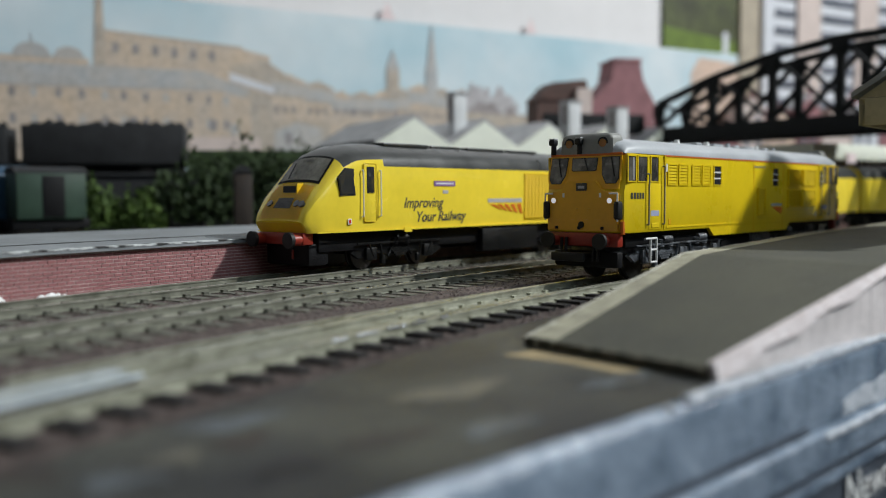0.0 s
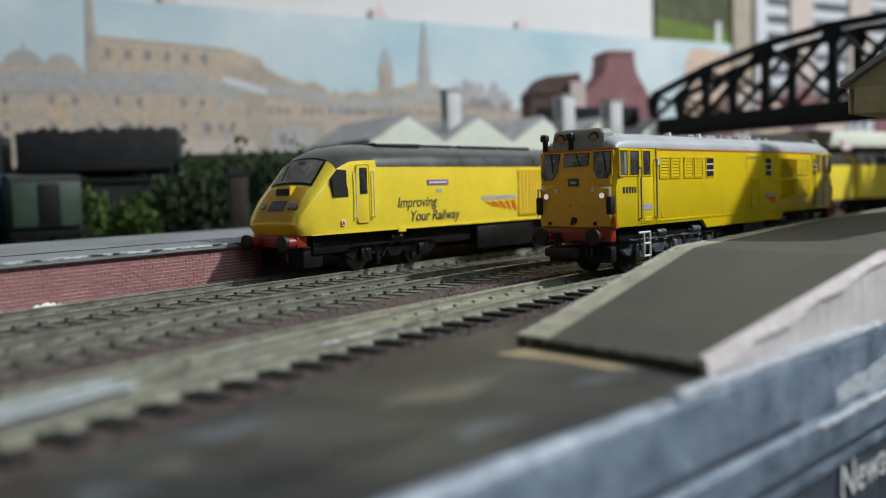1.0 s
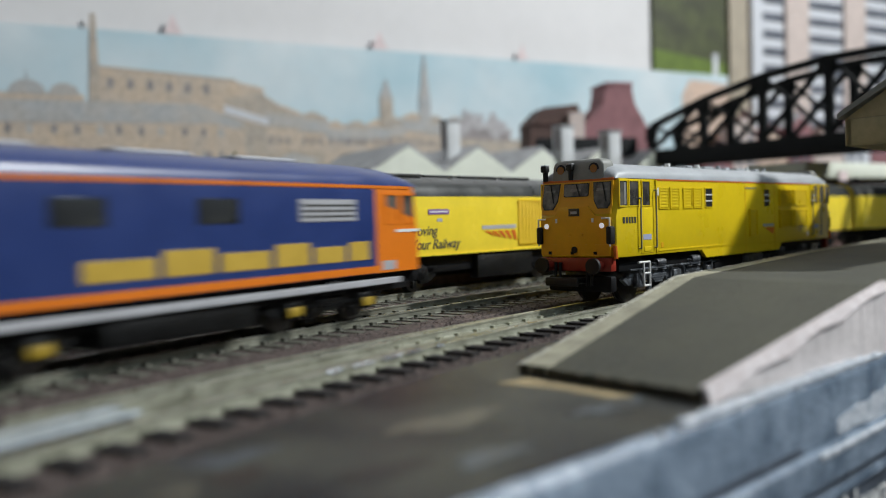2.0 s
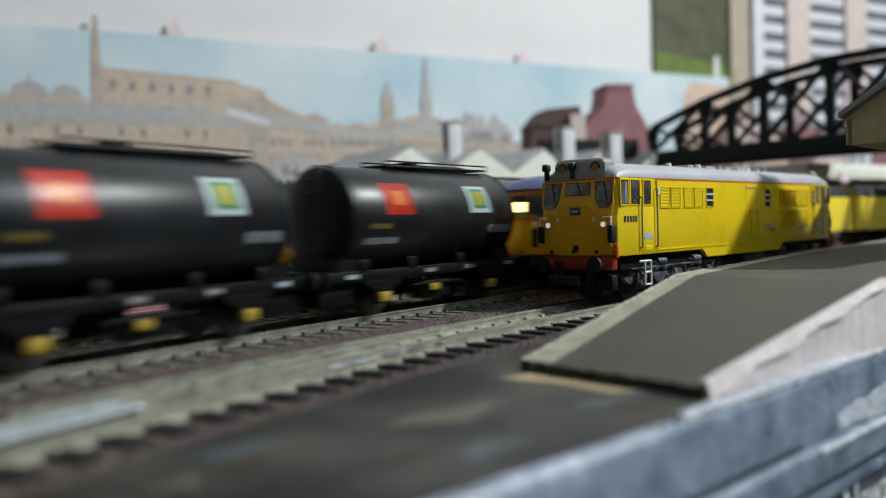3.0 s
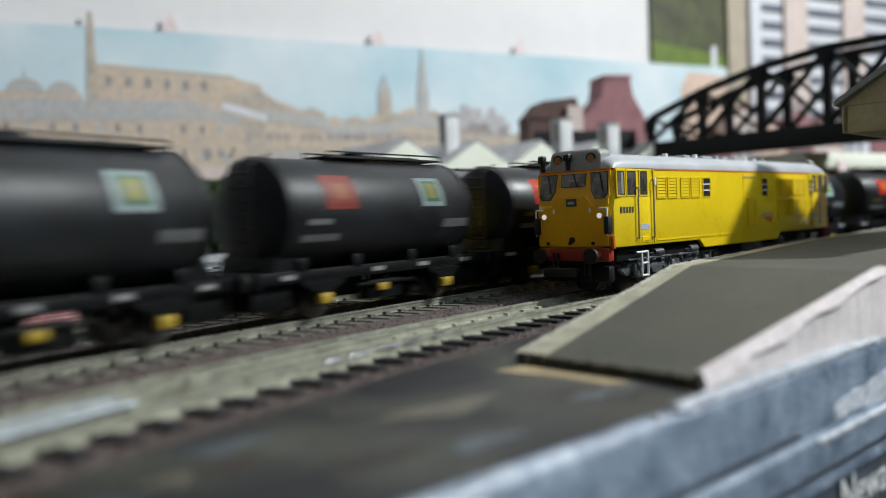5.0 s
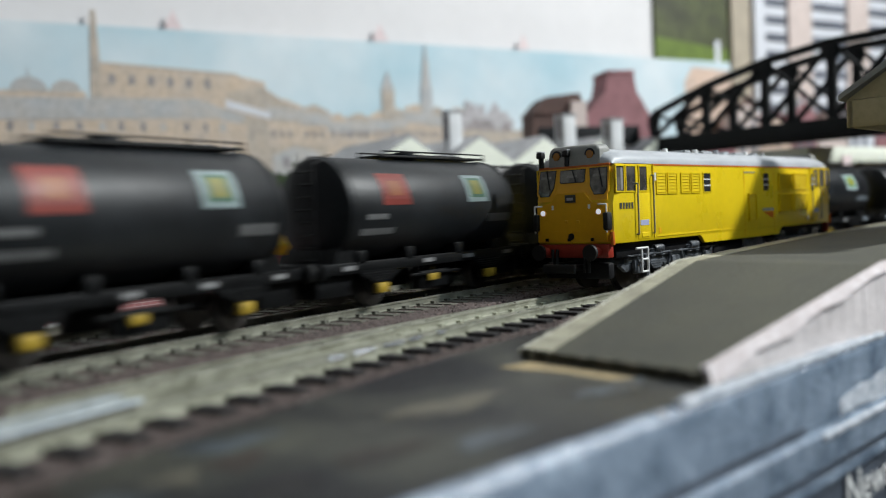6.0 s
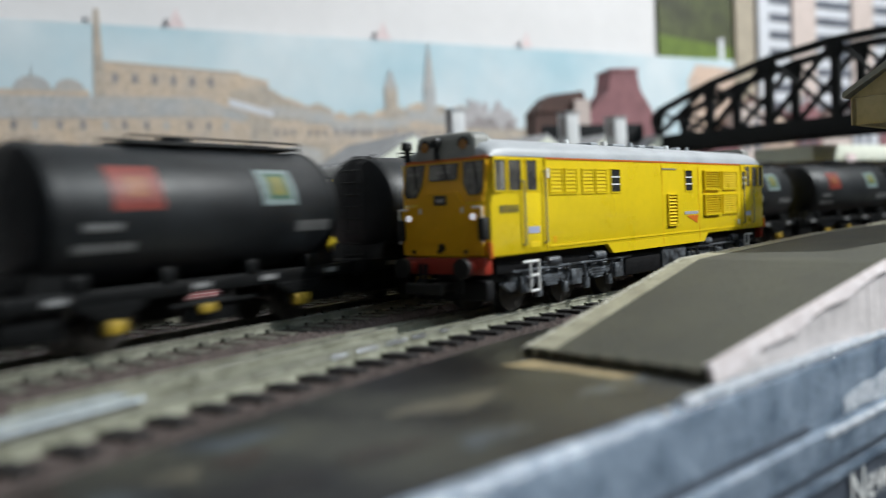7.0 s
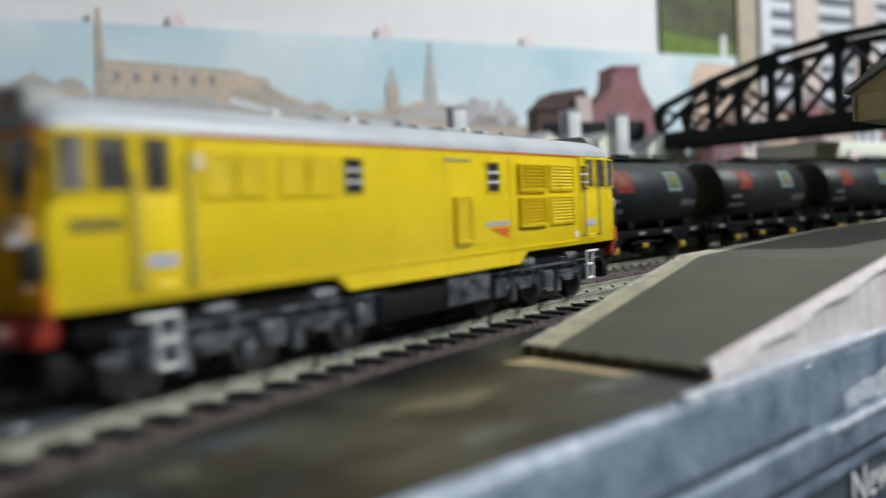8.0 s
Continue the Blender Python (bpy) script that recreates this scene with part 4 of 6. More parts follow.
        part("lip", box(f - e * 0.4, f + e * 0.55, -15.0, 15.0, 20.1, 20.5), "warning_shaded", t, smooth=0)
        part("snow_guard", box(f - e * 6, f - e * 2, -14, 14, 3, 9, 1.0), "frame_black", t)
    # sides
    for s in (1, -1):
        y = s * 17.25
        for e in (1, -1):
            x = lambda d: e * (hl - d)
            for d0, d1 in ((3.4, 8.4), (10.0, 16.2), (19.0, 24.2)):
                a, b = sorted((x(d0), x(d1)))
                pane = side_window(t, a, b, 34.4, 43.2, s * 17.12, "clear")
                p, q = sorted((x(d1 - 1.9), x(d1 - 0.5)))
                if d0 < 5:
                    # Pale strip on the pane, painted for the bright inside.
                    part("interior_post", box(p, q, s * 17.0, s * 17.2, 34.8, 42.8), "interior", pane, "pale strip on the pane, painted for the bright cab inside", smooth=0)
            a, b = sorted((x(17.2), x(26.2)))
            door = part("cab_door", box(a, b, s * 17.0, s * 17.4, 16.6, 33.4, 0.1), "yellow", t)
            part("kick_plate", box(a + 1.5, b - 1.5, s * 17.3, s * 17.5, 21.6, 23.6), "kick", door, "pale blue kick plate", smooth=0)
            part("door_step", box(a + 1.6, b - 2.2, s * 17.2, s * 17.6, 17.2, 19.0, 0.2), "yellow", door, smooth=0)
            handrail(t, x(16.4), 18.5, 37, y, "box_grey")
            handrail(t, x(27.6), 18.5, 40, y, "box_grey")
            part("cab_edge", box(min(x(28.6), x(29.2)), max(x(28.6), x(29.2)), s * 17.0, s * 17.5, 16.5, 44.0), "yellow", t, smooth=0)
            la = bmesh.new()
            for d in (20.2, 24.6):
                rod((x(d), s * 16.6, 13.2), (x(d), s * 16.6, 4.2), 0.42, 8, la)
            for z in (13.2, 9.0, 4.4):
                rod((x(20.2), s * 16.6, z), (x(24.6), s * 16.6, z), 0.42, 8, la)
            rod((x(16.4), s * 16.6, 13.2), (x(20.2), s * 16.6, 13.2), 0.42, 8, la)
            part("ladder", la, "white", t, "white footstep ladder")
        X = lambda d: hl - d
        for d0, d1 in ((31.5, 38.0), (40.0, 46.5), (50.5, 57.0), (59.0, 65.5)):
            louvre(t, X(d1), X(d0), 33.4, 40.6, y, 6, "yellow", deep=0.2, rim=0.3)
        side_window(t, X(75.0), X(69.0), 33.4, 40.9, s * 17.2, "glass", bars=2)
        side_window(t, X(133.0), X(127.0), 33.2, 41.0, s * 17.2, "glass", bars=2)
        side_window(t, X(189.5), X(184.5), 33.2, 41.0, s * 17.2, "glass", bars=2)
        for d0, d1, deep in ((144.0, 159.0, 1.0), (163.0, 178.0, 0.5)):
            louvre(t, X(d1), X(d0), 33.6, 40.6, y, 7, "yellow", deep=deep)
            louvre(t, X(d1), X(d0), 23.4, 31.0, y, 8, "yellow", deep=deep)
        louvre(t, X(118.0), X(111.0), 20.4, 31.6, y, 9, "yellow", deep=0.8)
        part("body_panel", box(X(119.0), X(107.0), s * 17.2, s * 17.35, 41.2, 41.7), "box_grey", t, smooth=0)
        for d in (107.0, 139.0):
            part("seam", box(X(d) - 0.15, X(d) + 0.15, s * 17.25, s * 17.33, 13.5, 42.8), "warning_shaded", t, smooth=0)
        part("waist_strip", box(-76, 76, s * 17.2, s * 17.45, 16.9, 17.4), "yellow", t, smooth=0)
        part("emblem_bar", box(X(138.0), X(125.5), s * 17.3, s * 17.4, 23.9, 25.1), "panel_grey", t, smooth=0)
        part("emblem", side_shape([(X(127), 23.4), (X(138), 23.4), (X(136.8), 20.2)], s * 17.26, s * 17.4), "orange_line", t, "red and orange triangular emblem", smooth=0)
        for d in (6.0, 7.9, 9.8, 11.7, 13.6):
            part("number_bar", box(X(d) - 0.6, X(d) + 0.6, s * 17.1, s * 17.34, 28.0, 30.2), "ink", t, smooth=0)
        for d in (33.0, 180.0):
            part("data_panel", box(X(d) - 0.9, X(d) + 0.9, s * 17.25, s * 17.36, 18.2, 20.2), "white" if d > 100 else "warning_shaded", t, smooth=0)
        part("door_plate", box(X(31.0), X(29.8), s * 17.25, s * 17.4, 38.0, 41.0), "white", t, smooth=0)
    # below the floor
    part("underframe", box(-100, 100, -14.5, 14.5, 10.2, 15.9, 0.5), "frame_black", t)
    part("fuel_tank", box(-25, 25, -15.0, 15.0, 3.6, 12.5, 1.2), "frame_black", t)
    part("battery_box", box(-22, -2, -16, 16, 4.2, 12.5, 0.6), "bogie_grey", t)
    for e in (1, -1):
        bogie(t, [e * 57.7 - 28, e * 57.7, e * 57.7 + 28], e * 57.7 - 36, e * 57.7 + 36, "bogie_grey", 7.2, -2.0)
    return t


class31 = diesel_locomotive()
class31.matrix_basis = arc_pose(R_NEAR, 43.59, False)


# Streamlined power car with a wedge nose, shortened to fit the camera's view.
def curve(x, table):
    for (a, p), (b, q) in zip(table, table[1:]):
        if x <= b:
            f = (x - a) / (b - a)
            return p + (q - p) * f
    return table[-1][1]


ZT = [(0, 20.5), (1.5, 24.2), (6, 30.4), (10, 35.0), (18.5, 45.2), (22, 47.6), (28, 49.8), (38, 51.0), (240, 51.0)]
ZC = [(0, 19.4), (1.5, 22.8), (6, 28.4), (10, 31.8), (18.5, 38.6), (25, 41.0), (31, 41.3), (240, 41.3)]
HW = [(0, 14.4), (1.5, 15.2), (6, 16.5), (10, 17.1), (18.5, 17.8), (24, 18.0), (240, 18.0)]


def nose_ring(d, length):
    zt, zc, w = curve(d, ZT), curve(d, ZC), curve(d, HW)
    half = [(w * 0.970, 15.6), (w * 0.978, 16.4)]
    half += [(w * k, 16.4 + (zc - 16.4) * f) for f, k in ((0.25, 0.993), (0.5, 1.0), (0.8, 0.998))]
    half += [(w * 0.978, zc)]
    half += [(w * k, zc + (zt - zc) * f) for k, f in ((0.94, 0.28), (0.84, 0.56), (0.66, 0.80), (0.42, 0.94), (0.2, 0.99))]
    pts = half + [(0, zt)] + [(-y, z) for y, z in half[::-1]]
    tuck = max(0.0, 1 - d / 14)
    return [(length / 2 - d - tuck * 0.62 * max(0.0, 19.6 - z), y, z) for y, z in pts]


def split_part(bm, test, name_a, mat_a, name_b, mat_b, parent, label_a="", label_b=""):
    other = bm.copy()
    bmesh.ops.delete(bm, geom=[f for f in bm.faces if not test(f.calc_center_median())], context="FACES")
    bmesh.ops.delete(other, geom=[f for f in other.faces if test(f.calc_center_median())], context="FACES")
    return part(name_a, bm, mat_a, parent, label_a, 45), part(name_b, other, mat_b, parent, label_b, 45)


def power_car():
    t = thing("power_car", "streamlined yellow model diesel power car with dark grey roof", "locomotive")
    L = 226.5
    nose = [0, 0.7, 1.5, 3, 4.5, 6, 8, 10, 12, 14, 16, 18.5]
    cab = [18.5, 20, 22, 25, 28, 31, 34, 38, 39.5]
    rest = [39.5, 60, 100, 140, 180, L - 2]
    ring = lambda d: nose_ring(d, L)
    n = len(ring(0))
    low = lambda d, k: [ring(d)[i] for i in list(range(n - 1 - k, n)) + list(range(k + 1))]
    bm = loft([ring(d) for d in nose], caps=False)
    bm.faces.new([bm.verts.new(p) for p in ring(0)])
    loft([low(d, 6) for d in cab], bm, closed=False)
    loft([low(d, 5) for d in rest], bm, closed=False)
    bm.faces.new([bm.verts.new(p) for p in ring(L - 2)])
    bmesh.ops.remove_doubles(bm, verts=bm.verts, dist=0.001)
    part("body", bm, "hst_yellow", t, smooth=38)
    bm = loft([ring(d)[6:n - 6] for d in cab], closed=False)
    loft([ring(d)[5:n - 5] for d in rest], bm, closed=False)
    bmesh.ops.remove_doubles(bm, verts=bm.verts, dist=0.001)
    part("roof", bm, "hst_roof", t, smooth=50)
    top = lambda d, k: curve(d, ZC) + (curve(d, ZT) - curve(d, ZC)) * k

    def nose_patch(d0, d1, w0, w1, lift, n=6, m=8):
        """A patch that follows the nose between two stations."""
        rows = []
        for i in range(n + 1):
            d = d0 + (d1 - d0) * i / n
            w = w0 + (w1 - w0) * i / n
            row = []
            for j in range(m + 1):
                k = -1 + 2 * j / m
                yy = k * w
                q = min(0.999, abs(yy) / curve(d, HW))
                tab = [(0, 1.0), (0.2, 0.99), (0.42, 0.94), (0.66, 0.80), (0.84, 0.56), (0.94, 0.28), (1.0, 0.0)]
                row.append((L / 2 - d + lift * 0.7, yy, top(d, curve(q, tab)) + lift * 0.7))
            rows.append(row)
        b = bmesh.new()
        for lift2 in (0,):
            vs = [[b.verts.new(p) for p in row] for row in rows]
            for r0, r1 in zip(vs, vs[1:]):
                for j in range(m):
                    b.faces.new((r0[j], r0[j + 1], r1[j + 1], r1[j]))
        bmesh.ops.solidify(b, geom=b.faces[:], thickness=0.35)
        return b

    part("windscreen_seal", nose_patch(9.9, 18.7, 12.5, 11.9, 0.25), "rubber", t)
    part("windscreen", nose_patch(10.6, 17.9, 11.6, 11.0, 0.45), "pale_glass", t, "smoky windscreen")
    part("wiper", rod((L / 2 - 9.6, -5, 36.6), (L / 2 - 14.5, -6.5, 42.4), 0.3, 6), "rubber", t)
    part("lamp_panel", nose_patch(1.9, 4.7, 5.0, 4.6, 0.5), "glass", t, "dark nose panel")
    hatch = part("coupler_hatch", loft([[(L / 2 - d, y, z) for d, z in ((9.4, 34.5), (6.1, 34.5), (5.7, 30.4))] for y in (-4.4, 4.4)]), "nose_yellow_shaded", t, "yellow hatch box, shade put into its colour", smooth=0)
    part("hatch_plate", loft([[(L / 2 - d, y, z) for d, z in ((6.0, 33.5), (5.75, 33.5), (5.5, 30.9), (5.75, 30.9))] for y in (-3.7, 3.7)]), "rubber", hatch, "black recess plate", smooth=0)
    # Panel and chin carry painted shade over the plain yellow nose.
    part("nose_panel", nose_patch(0.2, 9.0, 11.6, 11.2, 0.3), "nose_yellow_shaded", t, "yellow nose panel, shade put into its colour")
    part("nose_chin", loft([[(L / 2 - 0.62 * (19.6 - z) + k, y, z) for y, z in ((-12.6, 16.0), (12.6, 16.0), (13.0, 19.6), (-13.0, 19.6))] for k in (-0.5, 0.15)]), "nose_yellow_shaded", t, "yellow chin, shade put into its colour", smooth=0)
    # Pale patch laid over the glass as a painted reflection.
    part("windscreen_glint", nose_patch(16.4, 17.1, 2.4, 2.2, 0.62), "interior", t, "pale patch painted as a reflection on the windscreen")
    for y in (-8.4, 7.4, 10.4):
        d = 3.3
        zz = top(d, curve(abs(y) / curve(d, HW), [(0, 1.0), (0.2, 0.99), (0.42, 0.94), (0.66, 0.80), (0.84, 0.56), (0.94, 0.28), (1.0, 0.0)]))
        part("nose_lamp", rod((L / 2 - d - 0.5, y, zz - 0.4), (L / 2 - d + 0.62, y * 1.01, zz + 0.5), 1.45, 18), "glass", t, "round nose lamp")
    for y in (-11, 11):
        bf = part("buffer", rod((L / 2 - 4, y, 13.2), (L / 2 + 3.4, y, 13.2), 2.2, 16), "red", t, "red buffer shank")
        part("buffer_head", rod((L / 2 + 3, y, 13.2), (L / 2 + 4.6, y, 13.2), 3.0, 22), "rubber", bf)
    part("buffer_beam", box(L / 2 - 6, L / 2 - 1, -13.4, 13.4, 11.2, 15.8, 0.5), "red", t)
    part("front_fairing", box(L / 2 - 14, L / 2 - 4, -13, 13, 3.0, 12, 1.2), "frame_black", t)
    part("coupling_mark", box(L / 2 - 3.6, L / 2 - 2.8, 4.2, 5.0, 5.6, 9.2, 0.2), "red", t)
    def pane_shape(points, lift, s, X):
        """A pane that leans in with the cab side above the waist."""
        lean = lambda z: 18.12 + lift - 0.12 * max(0, z - 37.0)
        return loft([[(X(d), s * (lean(z) + k), z) for d, z in points] for k in (-1.4, 0.06)])

    for s in (1, -1):
        X = lambda d: L / 2 + 4.0 - d - 4.2 * max(0, 1 - d / 75)
        y = s * 18.02
        part("cab_window", pane_shape(((15.9, 36.2), (16.9, 30.2), (24.3, 30.2), (23.7, 39.5), (20.0, 39.8)), 0.0, s, X), "glass", t)
        part("window_seal", pane_shape(((15.4, 36.3), (16.5, 29.7), (24.8, 29.7), (24.2, 40.0), (19.7, 40.3)), -0.12, s, X), "rubber", t)
        door = part("cab_door", box(X(36.4), X(29.4), s * 17.8, s * 18.25, 19.4, 42.2, 0.6), "hst_yellow", t)
        part("door_window", box(X(35.2), X(31.0), s * 18.1, s * 18.34, 30.6, 41.0, 0.3), "glass", door)
        handrail(t, X(28.4), 21.5, 39.5, y, "cream")
        handrail(t, X(38.6), 21.5, 39.5, y, "cream")
        part("hazard_panel", box(X(22.4), X(20.4), s * 17.9, s * 18.1, 18.6, 20.8, 0.1), "white", t, smooth=0)
        part("hazard_mark", box(X(22.0), X(20.8), s * 18.0, s * 18.16, 19.0, 20.4), "decal_red", t, smooth=0)
        part("name_plate", box(X(87.0), X(73.2), s * 17.95, s * 18.25, 33.6, 35.8), "plate", t, "purple name plate", smooth=0)
        part("name_bar", box(X(86.0), X(74.2), s * 18.2, s * 18.3, 34.4, 35.0), "white", t, smooth=0)
        part("plate_mark", box(X(82.5), X(79.0), s * 17.95, s * 18.15, 30.4, 31.8), "panel_grey", t, smooth=0)
        part("emblem_bar", box(X(137), X(110.5), s * 17.98, s * 18.1, 26.2, 28.0), "panel_grey", t, smooth=0)
        for k in range(5):
            part("emblem_stripe", side_shape([(X(112 + k * 5.2), 25.3), (X(115.5 + k * 5.2), 25.3), (X(121.5 + k * 4.0), 22.6 - k * 0.5), (X(119.5 + k * 4.0), 22.9 - k * 0.5)], s * 17.98, s * 18.12), "orange_line", t, "orange-red fan emblem", smooth=0)
        louvre(t, X(166), X(139.5), 18.6, 39.4, y, 15, "grille_yellow", deep=0.35)
        for k in range(1, 9):
            part("grille_bar", box(X(139.5 + k * 2.9), X(139.2 + k * 2.9), s * 18.0, s * 18.45, 18.4, 39.6), "hst_yellow", t, smooth=0)
        part("sill", box(-116, X(4), s * 17.6, s * 18.1, 15.6, 16.1), "hst_yellow", t, smooth=0)
        part("jack_point", box(X(58), X(53.5), s * 17.9, s * 18.3, 14.6, 16.6), "hst_yellow", t, smooth=0)
        part("tank_box", box(X(152), X(108), s * 12, s * 17.0, 3.8, 14.6, 0.8), "bogie", t)
        if s > 0:
            lettering("Improving", 6.0, "ink", t, text_pose(X(53.2), y - 0.04, 24.6), 0.25, thick=0.06, bold=0.09)
            lettering("Your Railway", 6.0, "ink", t, text_pose(X(61.0), y - 0.20, 18.7), 0.25, thick=0.09, bold=0.09)
    roof_ribs = (47, 62, 78, 94, 110, 126, 150, 170, 190)
    for d in roof_ribs:
        part("roof_rib", loft([[(L / 2 - d + dx, yy, zz + 0.12) for _, yy, zz in nose_ring(d, L)[6:17]] for dx in (-0.3, 0.3)], closed=False), "hst_roof", t)
    for d0, d1, w in ((48, 76, 9), (80, 100, 7), (104, 132, 8), (136, 160, 8)):
        part("roof_hatch", box(L / 2 - d1, L / 2 - d0, -w, w, 50.2, 51.6, 0.6), "hst_roof", t)
    part("underframe", box(-114, L / 2 - 8, -14, 14, 8, 15.8, 0.8), "frame_black", t)
    for c in (L / 2 - 52, -L / 2 + 46):
        bogie(t, [c - 17, c + 17], c - 25, c + 25)
    return t


hst = power_car()
hst.matrix_basis = arc_pose(R_FAR, 41.08, False)


def coach(a):
    L = 288.0
    t = thing("coach", "yellow model coach with dark roof coupled behind the power car", "coach", "yellow coaches", m=arc_pose(R_FAR, a, False))
    ring = [(y, z) for _, y, z in nose_ring(100, 0)]
    bm = loft([[(x, y, z - 0.6) for y, z in ring] for x in (-L / 2, L / 2)])
    split_part(bm, lambda c: c.z > 41, "roof", "hst_roof", "body", "hst_yellow", t)
    for s in (1, -1):
        for i in (2, 3):
            x = -L / 2 + 34 + i * 32.5
            part("window", box(x - 11, x + 11, s * 17.6, s * 18.2, 28, 37, 0.8), "glass", t)
        for x in (-L / 2 + 10, L / 2 - 10):
            part("door", box(x - 5, x + 5, s * 17.8, s * 18.3, 15.5, 39.5, 0.4), "hst_yellow", t)
    for x in (-L / 2 - 2, L / 2 + 2):
        part("gangway", box(x - 2.2, x + 2.2, -9, 9, 14, 42, 0.6), "rubber", t)
    part("underframe", box(-L / 2 + 20, L / 2 - 20, -13, 13, 4, 15, 1.0), "frame_black", t)
    for c in (-L / 2 + 42, L / 2 - 42):
        bogie(t, [c - 17, c + 17], c - 24, c + 24)
    return t


for a in (51.45, 63.35):
    coach(a)


# Electro-diesel that leads the tank train, 206 mm long.
def electro_diesel():
    t = thing("electro_diesel_locomotive", "navy blue model locomotive with orange cabs and yellow ends", "locomotive")
    hl = 102.0

    def ring(z, dx, ky):
        half = [(hl - dx, 10.0), (hl - 0.8 - dx, 15.0), (hl - 1.6 - dx, 16.6), (hl - 5, 17.2), (hl - 26, 17.3)]
        pts = half + [(-x, y) for x, y in half[::-1]]
        return [(x, y * ky, z) for x, y in pts] + [(x, -y * ky, z) for x, y in pts[::-1]]

    bm = loft([ring(z, dx, ky) for z, dx, ky in ((14.6, 0, 1), (28.5, 0, 1), (29.5, 0.4, 1), (40, 1.6, 0.99), (42.4, 2.0, 0.97))])
    for e in (1, -1):
        other = bm.copy()
        bmesh.ops.delete(other, geom=[q for q in other.faces if q.calc_center_median().x * e < hl - 26.5], context="FACES")
        part("cab", other, "orange", t)
    bmesh.ops.delete(bm, geom=[q for q in bm.faces if abs(q.calc_center_median().x) > hl - 26.5], context="FACES")
    part("body", bm, "navy", t)
    rr = []
    for x, k in ((-101, 0.1), (-97, 0.55), (-88, 0.9), (-74, 1), (74, 1), (88, 0.9), (97, 0.55), (101, 0.1)):
        rr.append([(x, (16.9 if abs(x) < 99 else 16.0) * math.cos(q), 42.5 + 7.4 * k * math.sin(q) ** 0.85) for q in [i * math.pi / 16 for i in range(17)]])
    roof = part("roof", loft(rr), "navy", t, smooth=50)
    for x in (-45, 0, 40):
        part("roof_vent", box(x - 12, x + 12, -6, 6, 49.4, 50.6, 0.5), "panel_grey", roof)
    for e in (1, -1):
        f = e * (hl + 0.02)
        part("warning_panel", front_shape([(-15.0, 15.0), (15.0, 15.0), (15.0, 27.8), (-15.0, 27.8)], f - e * 1.2, f + e * 0.4), "warning_shaded", t, "yellow warning panel")
        for y0, y1 in ((-15, -5.4), (-4.4, 4.4), (5.4, 15)):
            xx = lambda z: f - e * (0.2 + max(0, z - 29.5) * 0.115)
            g = part("windscreen", loft([[(xx(30) + e * k, y0, 30.2), (xx(30) + e * k, y1, 30.2), (xx(40) + e * k, y1, 40.4), (xx(40) + e * k, y0, 40.4)] for k in (-0.4, 0.3)]), "glass", t, smooth=0)
        part("headcode_panel", box(f - e * 1.4, f - e * 0.2, -4.2, 4.2, 33.4, 37.4, 0.2), "headcode", t, "lit headcode panel")
        part("gangway_plate", box(f, f + e * 1.2, -4.0, 4.0, 16, 29, 0.4), "warning_shaded", t)
        for y in (-9, 9):
            part("hose_bank", box(f, f + e * 1.4, y - 1.6, y + 1.6, 18, 26, 0.5), "rubber", t)
            part("lamp", rod((f, y, 28.0), (f + e * 0.8, y, 28.0), 1.1, 14), "lens", t)
        part("buffer_beam", box(f - e * 3, f + e * 0.6, -15, 15, 10.5, 14.6, 0.4), "frame_black", t)
        buffers(t, f + e * 0.6, e, 12.6, False)
    for s in (1, -1):
        for e in (1, -1):
            x = lambda d: e * (hl - d)
            for d0, d1 in ((5, 11), (14, 20)):
                a, b = sorted((x(d0), x(d1)))
                side_window(t, a, b, 30.5, 39.5, s * 17.1, "clear", "orange")
            a, b = sorted((x(2), x(15)))
            part("white_stripe", box(a, b, s * 17.1, s * 17.4, 27.4, 28.4), "white", t, smooth=0)
            a, b = sorted((x(16), x(23)))
            part("door_plate", box(a, b, s * 17.1, s * 17.4, 15.4, 18.4), "panel_grey", t, smooth=0)
        part("sill_stripe", box(-76, 76, s * 17.1, s * 17.45, 14.8, 17.0), "orange", t, "orange sill stripe", smooth=0)
        part("cantrail_stripe", box(-96, 96, s * 16.5, s * 17.1, 41.6, 42.6), "orange", t, "orange cantrail stripe", smooth=0)
        part("side_grille", box(40, 66, s * 17.2, s * 17.5, 31.5, 38.0, 0.3), "panel_grey", t, "pale grey side grille", smooth=0)
        for z in (33, 34.6, 36.2):
            part("grille_slot", box(41, 65, s * 17.45, s * 17.6, z - 0.3, z + 0.3), "ink", t, smooth=0)
        for x0, x1, z1 in ((62, 72, 25), (46, 60, 24), (30, 44, 25.5), (10, 28, 24), (-8, 8, 25.5), (-30, -10, 24)):
            part("lettering_block", box(x0, x1, s * 17.2, s * 17.45, 19.2, z1, 0.1), "gold", t, "gold block lettering shape", smooth=0)
        for x in (10, -30):
            part("window", box(x - 7, x + 7, s * 17.1, s * 17.4, 31.5, 38.0, 0.3), "glass", t)
        part("kick_rail", box(-70, 90, s * 15.5, s * 16.8, 10.8, 12.8, 0.3), "panel_grey", t, smooth=0)
    part("underframe", box(-98, 98, -14, 14, 8.5, 14.6, 0.5), "frame_black", t)
    part("battery_box", box(-24, 24, -15.5, 15.5, 3.8, 11, 0.8), "bogie", t)
    for c in (-56, 56):
        b = bogie(t, [c - 17, c + 17], c - 25, c + 25)
        for s in (1, -1):
            for x in (c - 17, c + 17):
                part("axle_end", box(x - 3, x + 3, s * 15.1, s * 15.9, 4.6, 7.4, 0.5), "axle_yellow", b, "yellow axlebox cover")
    return t


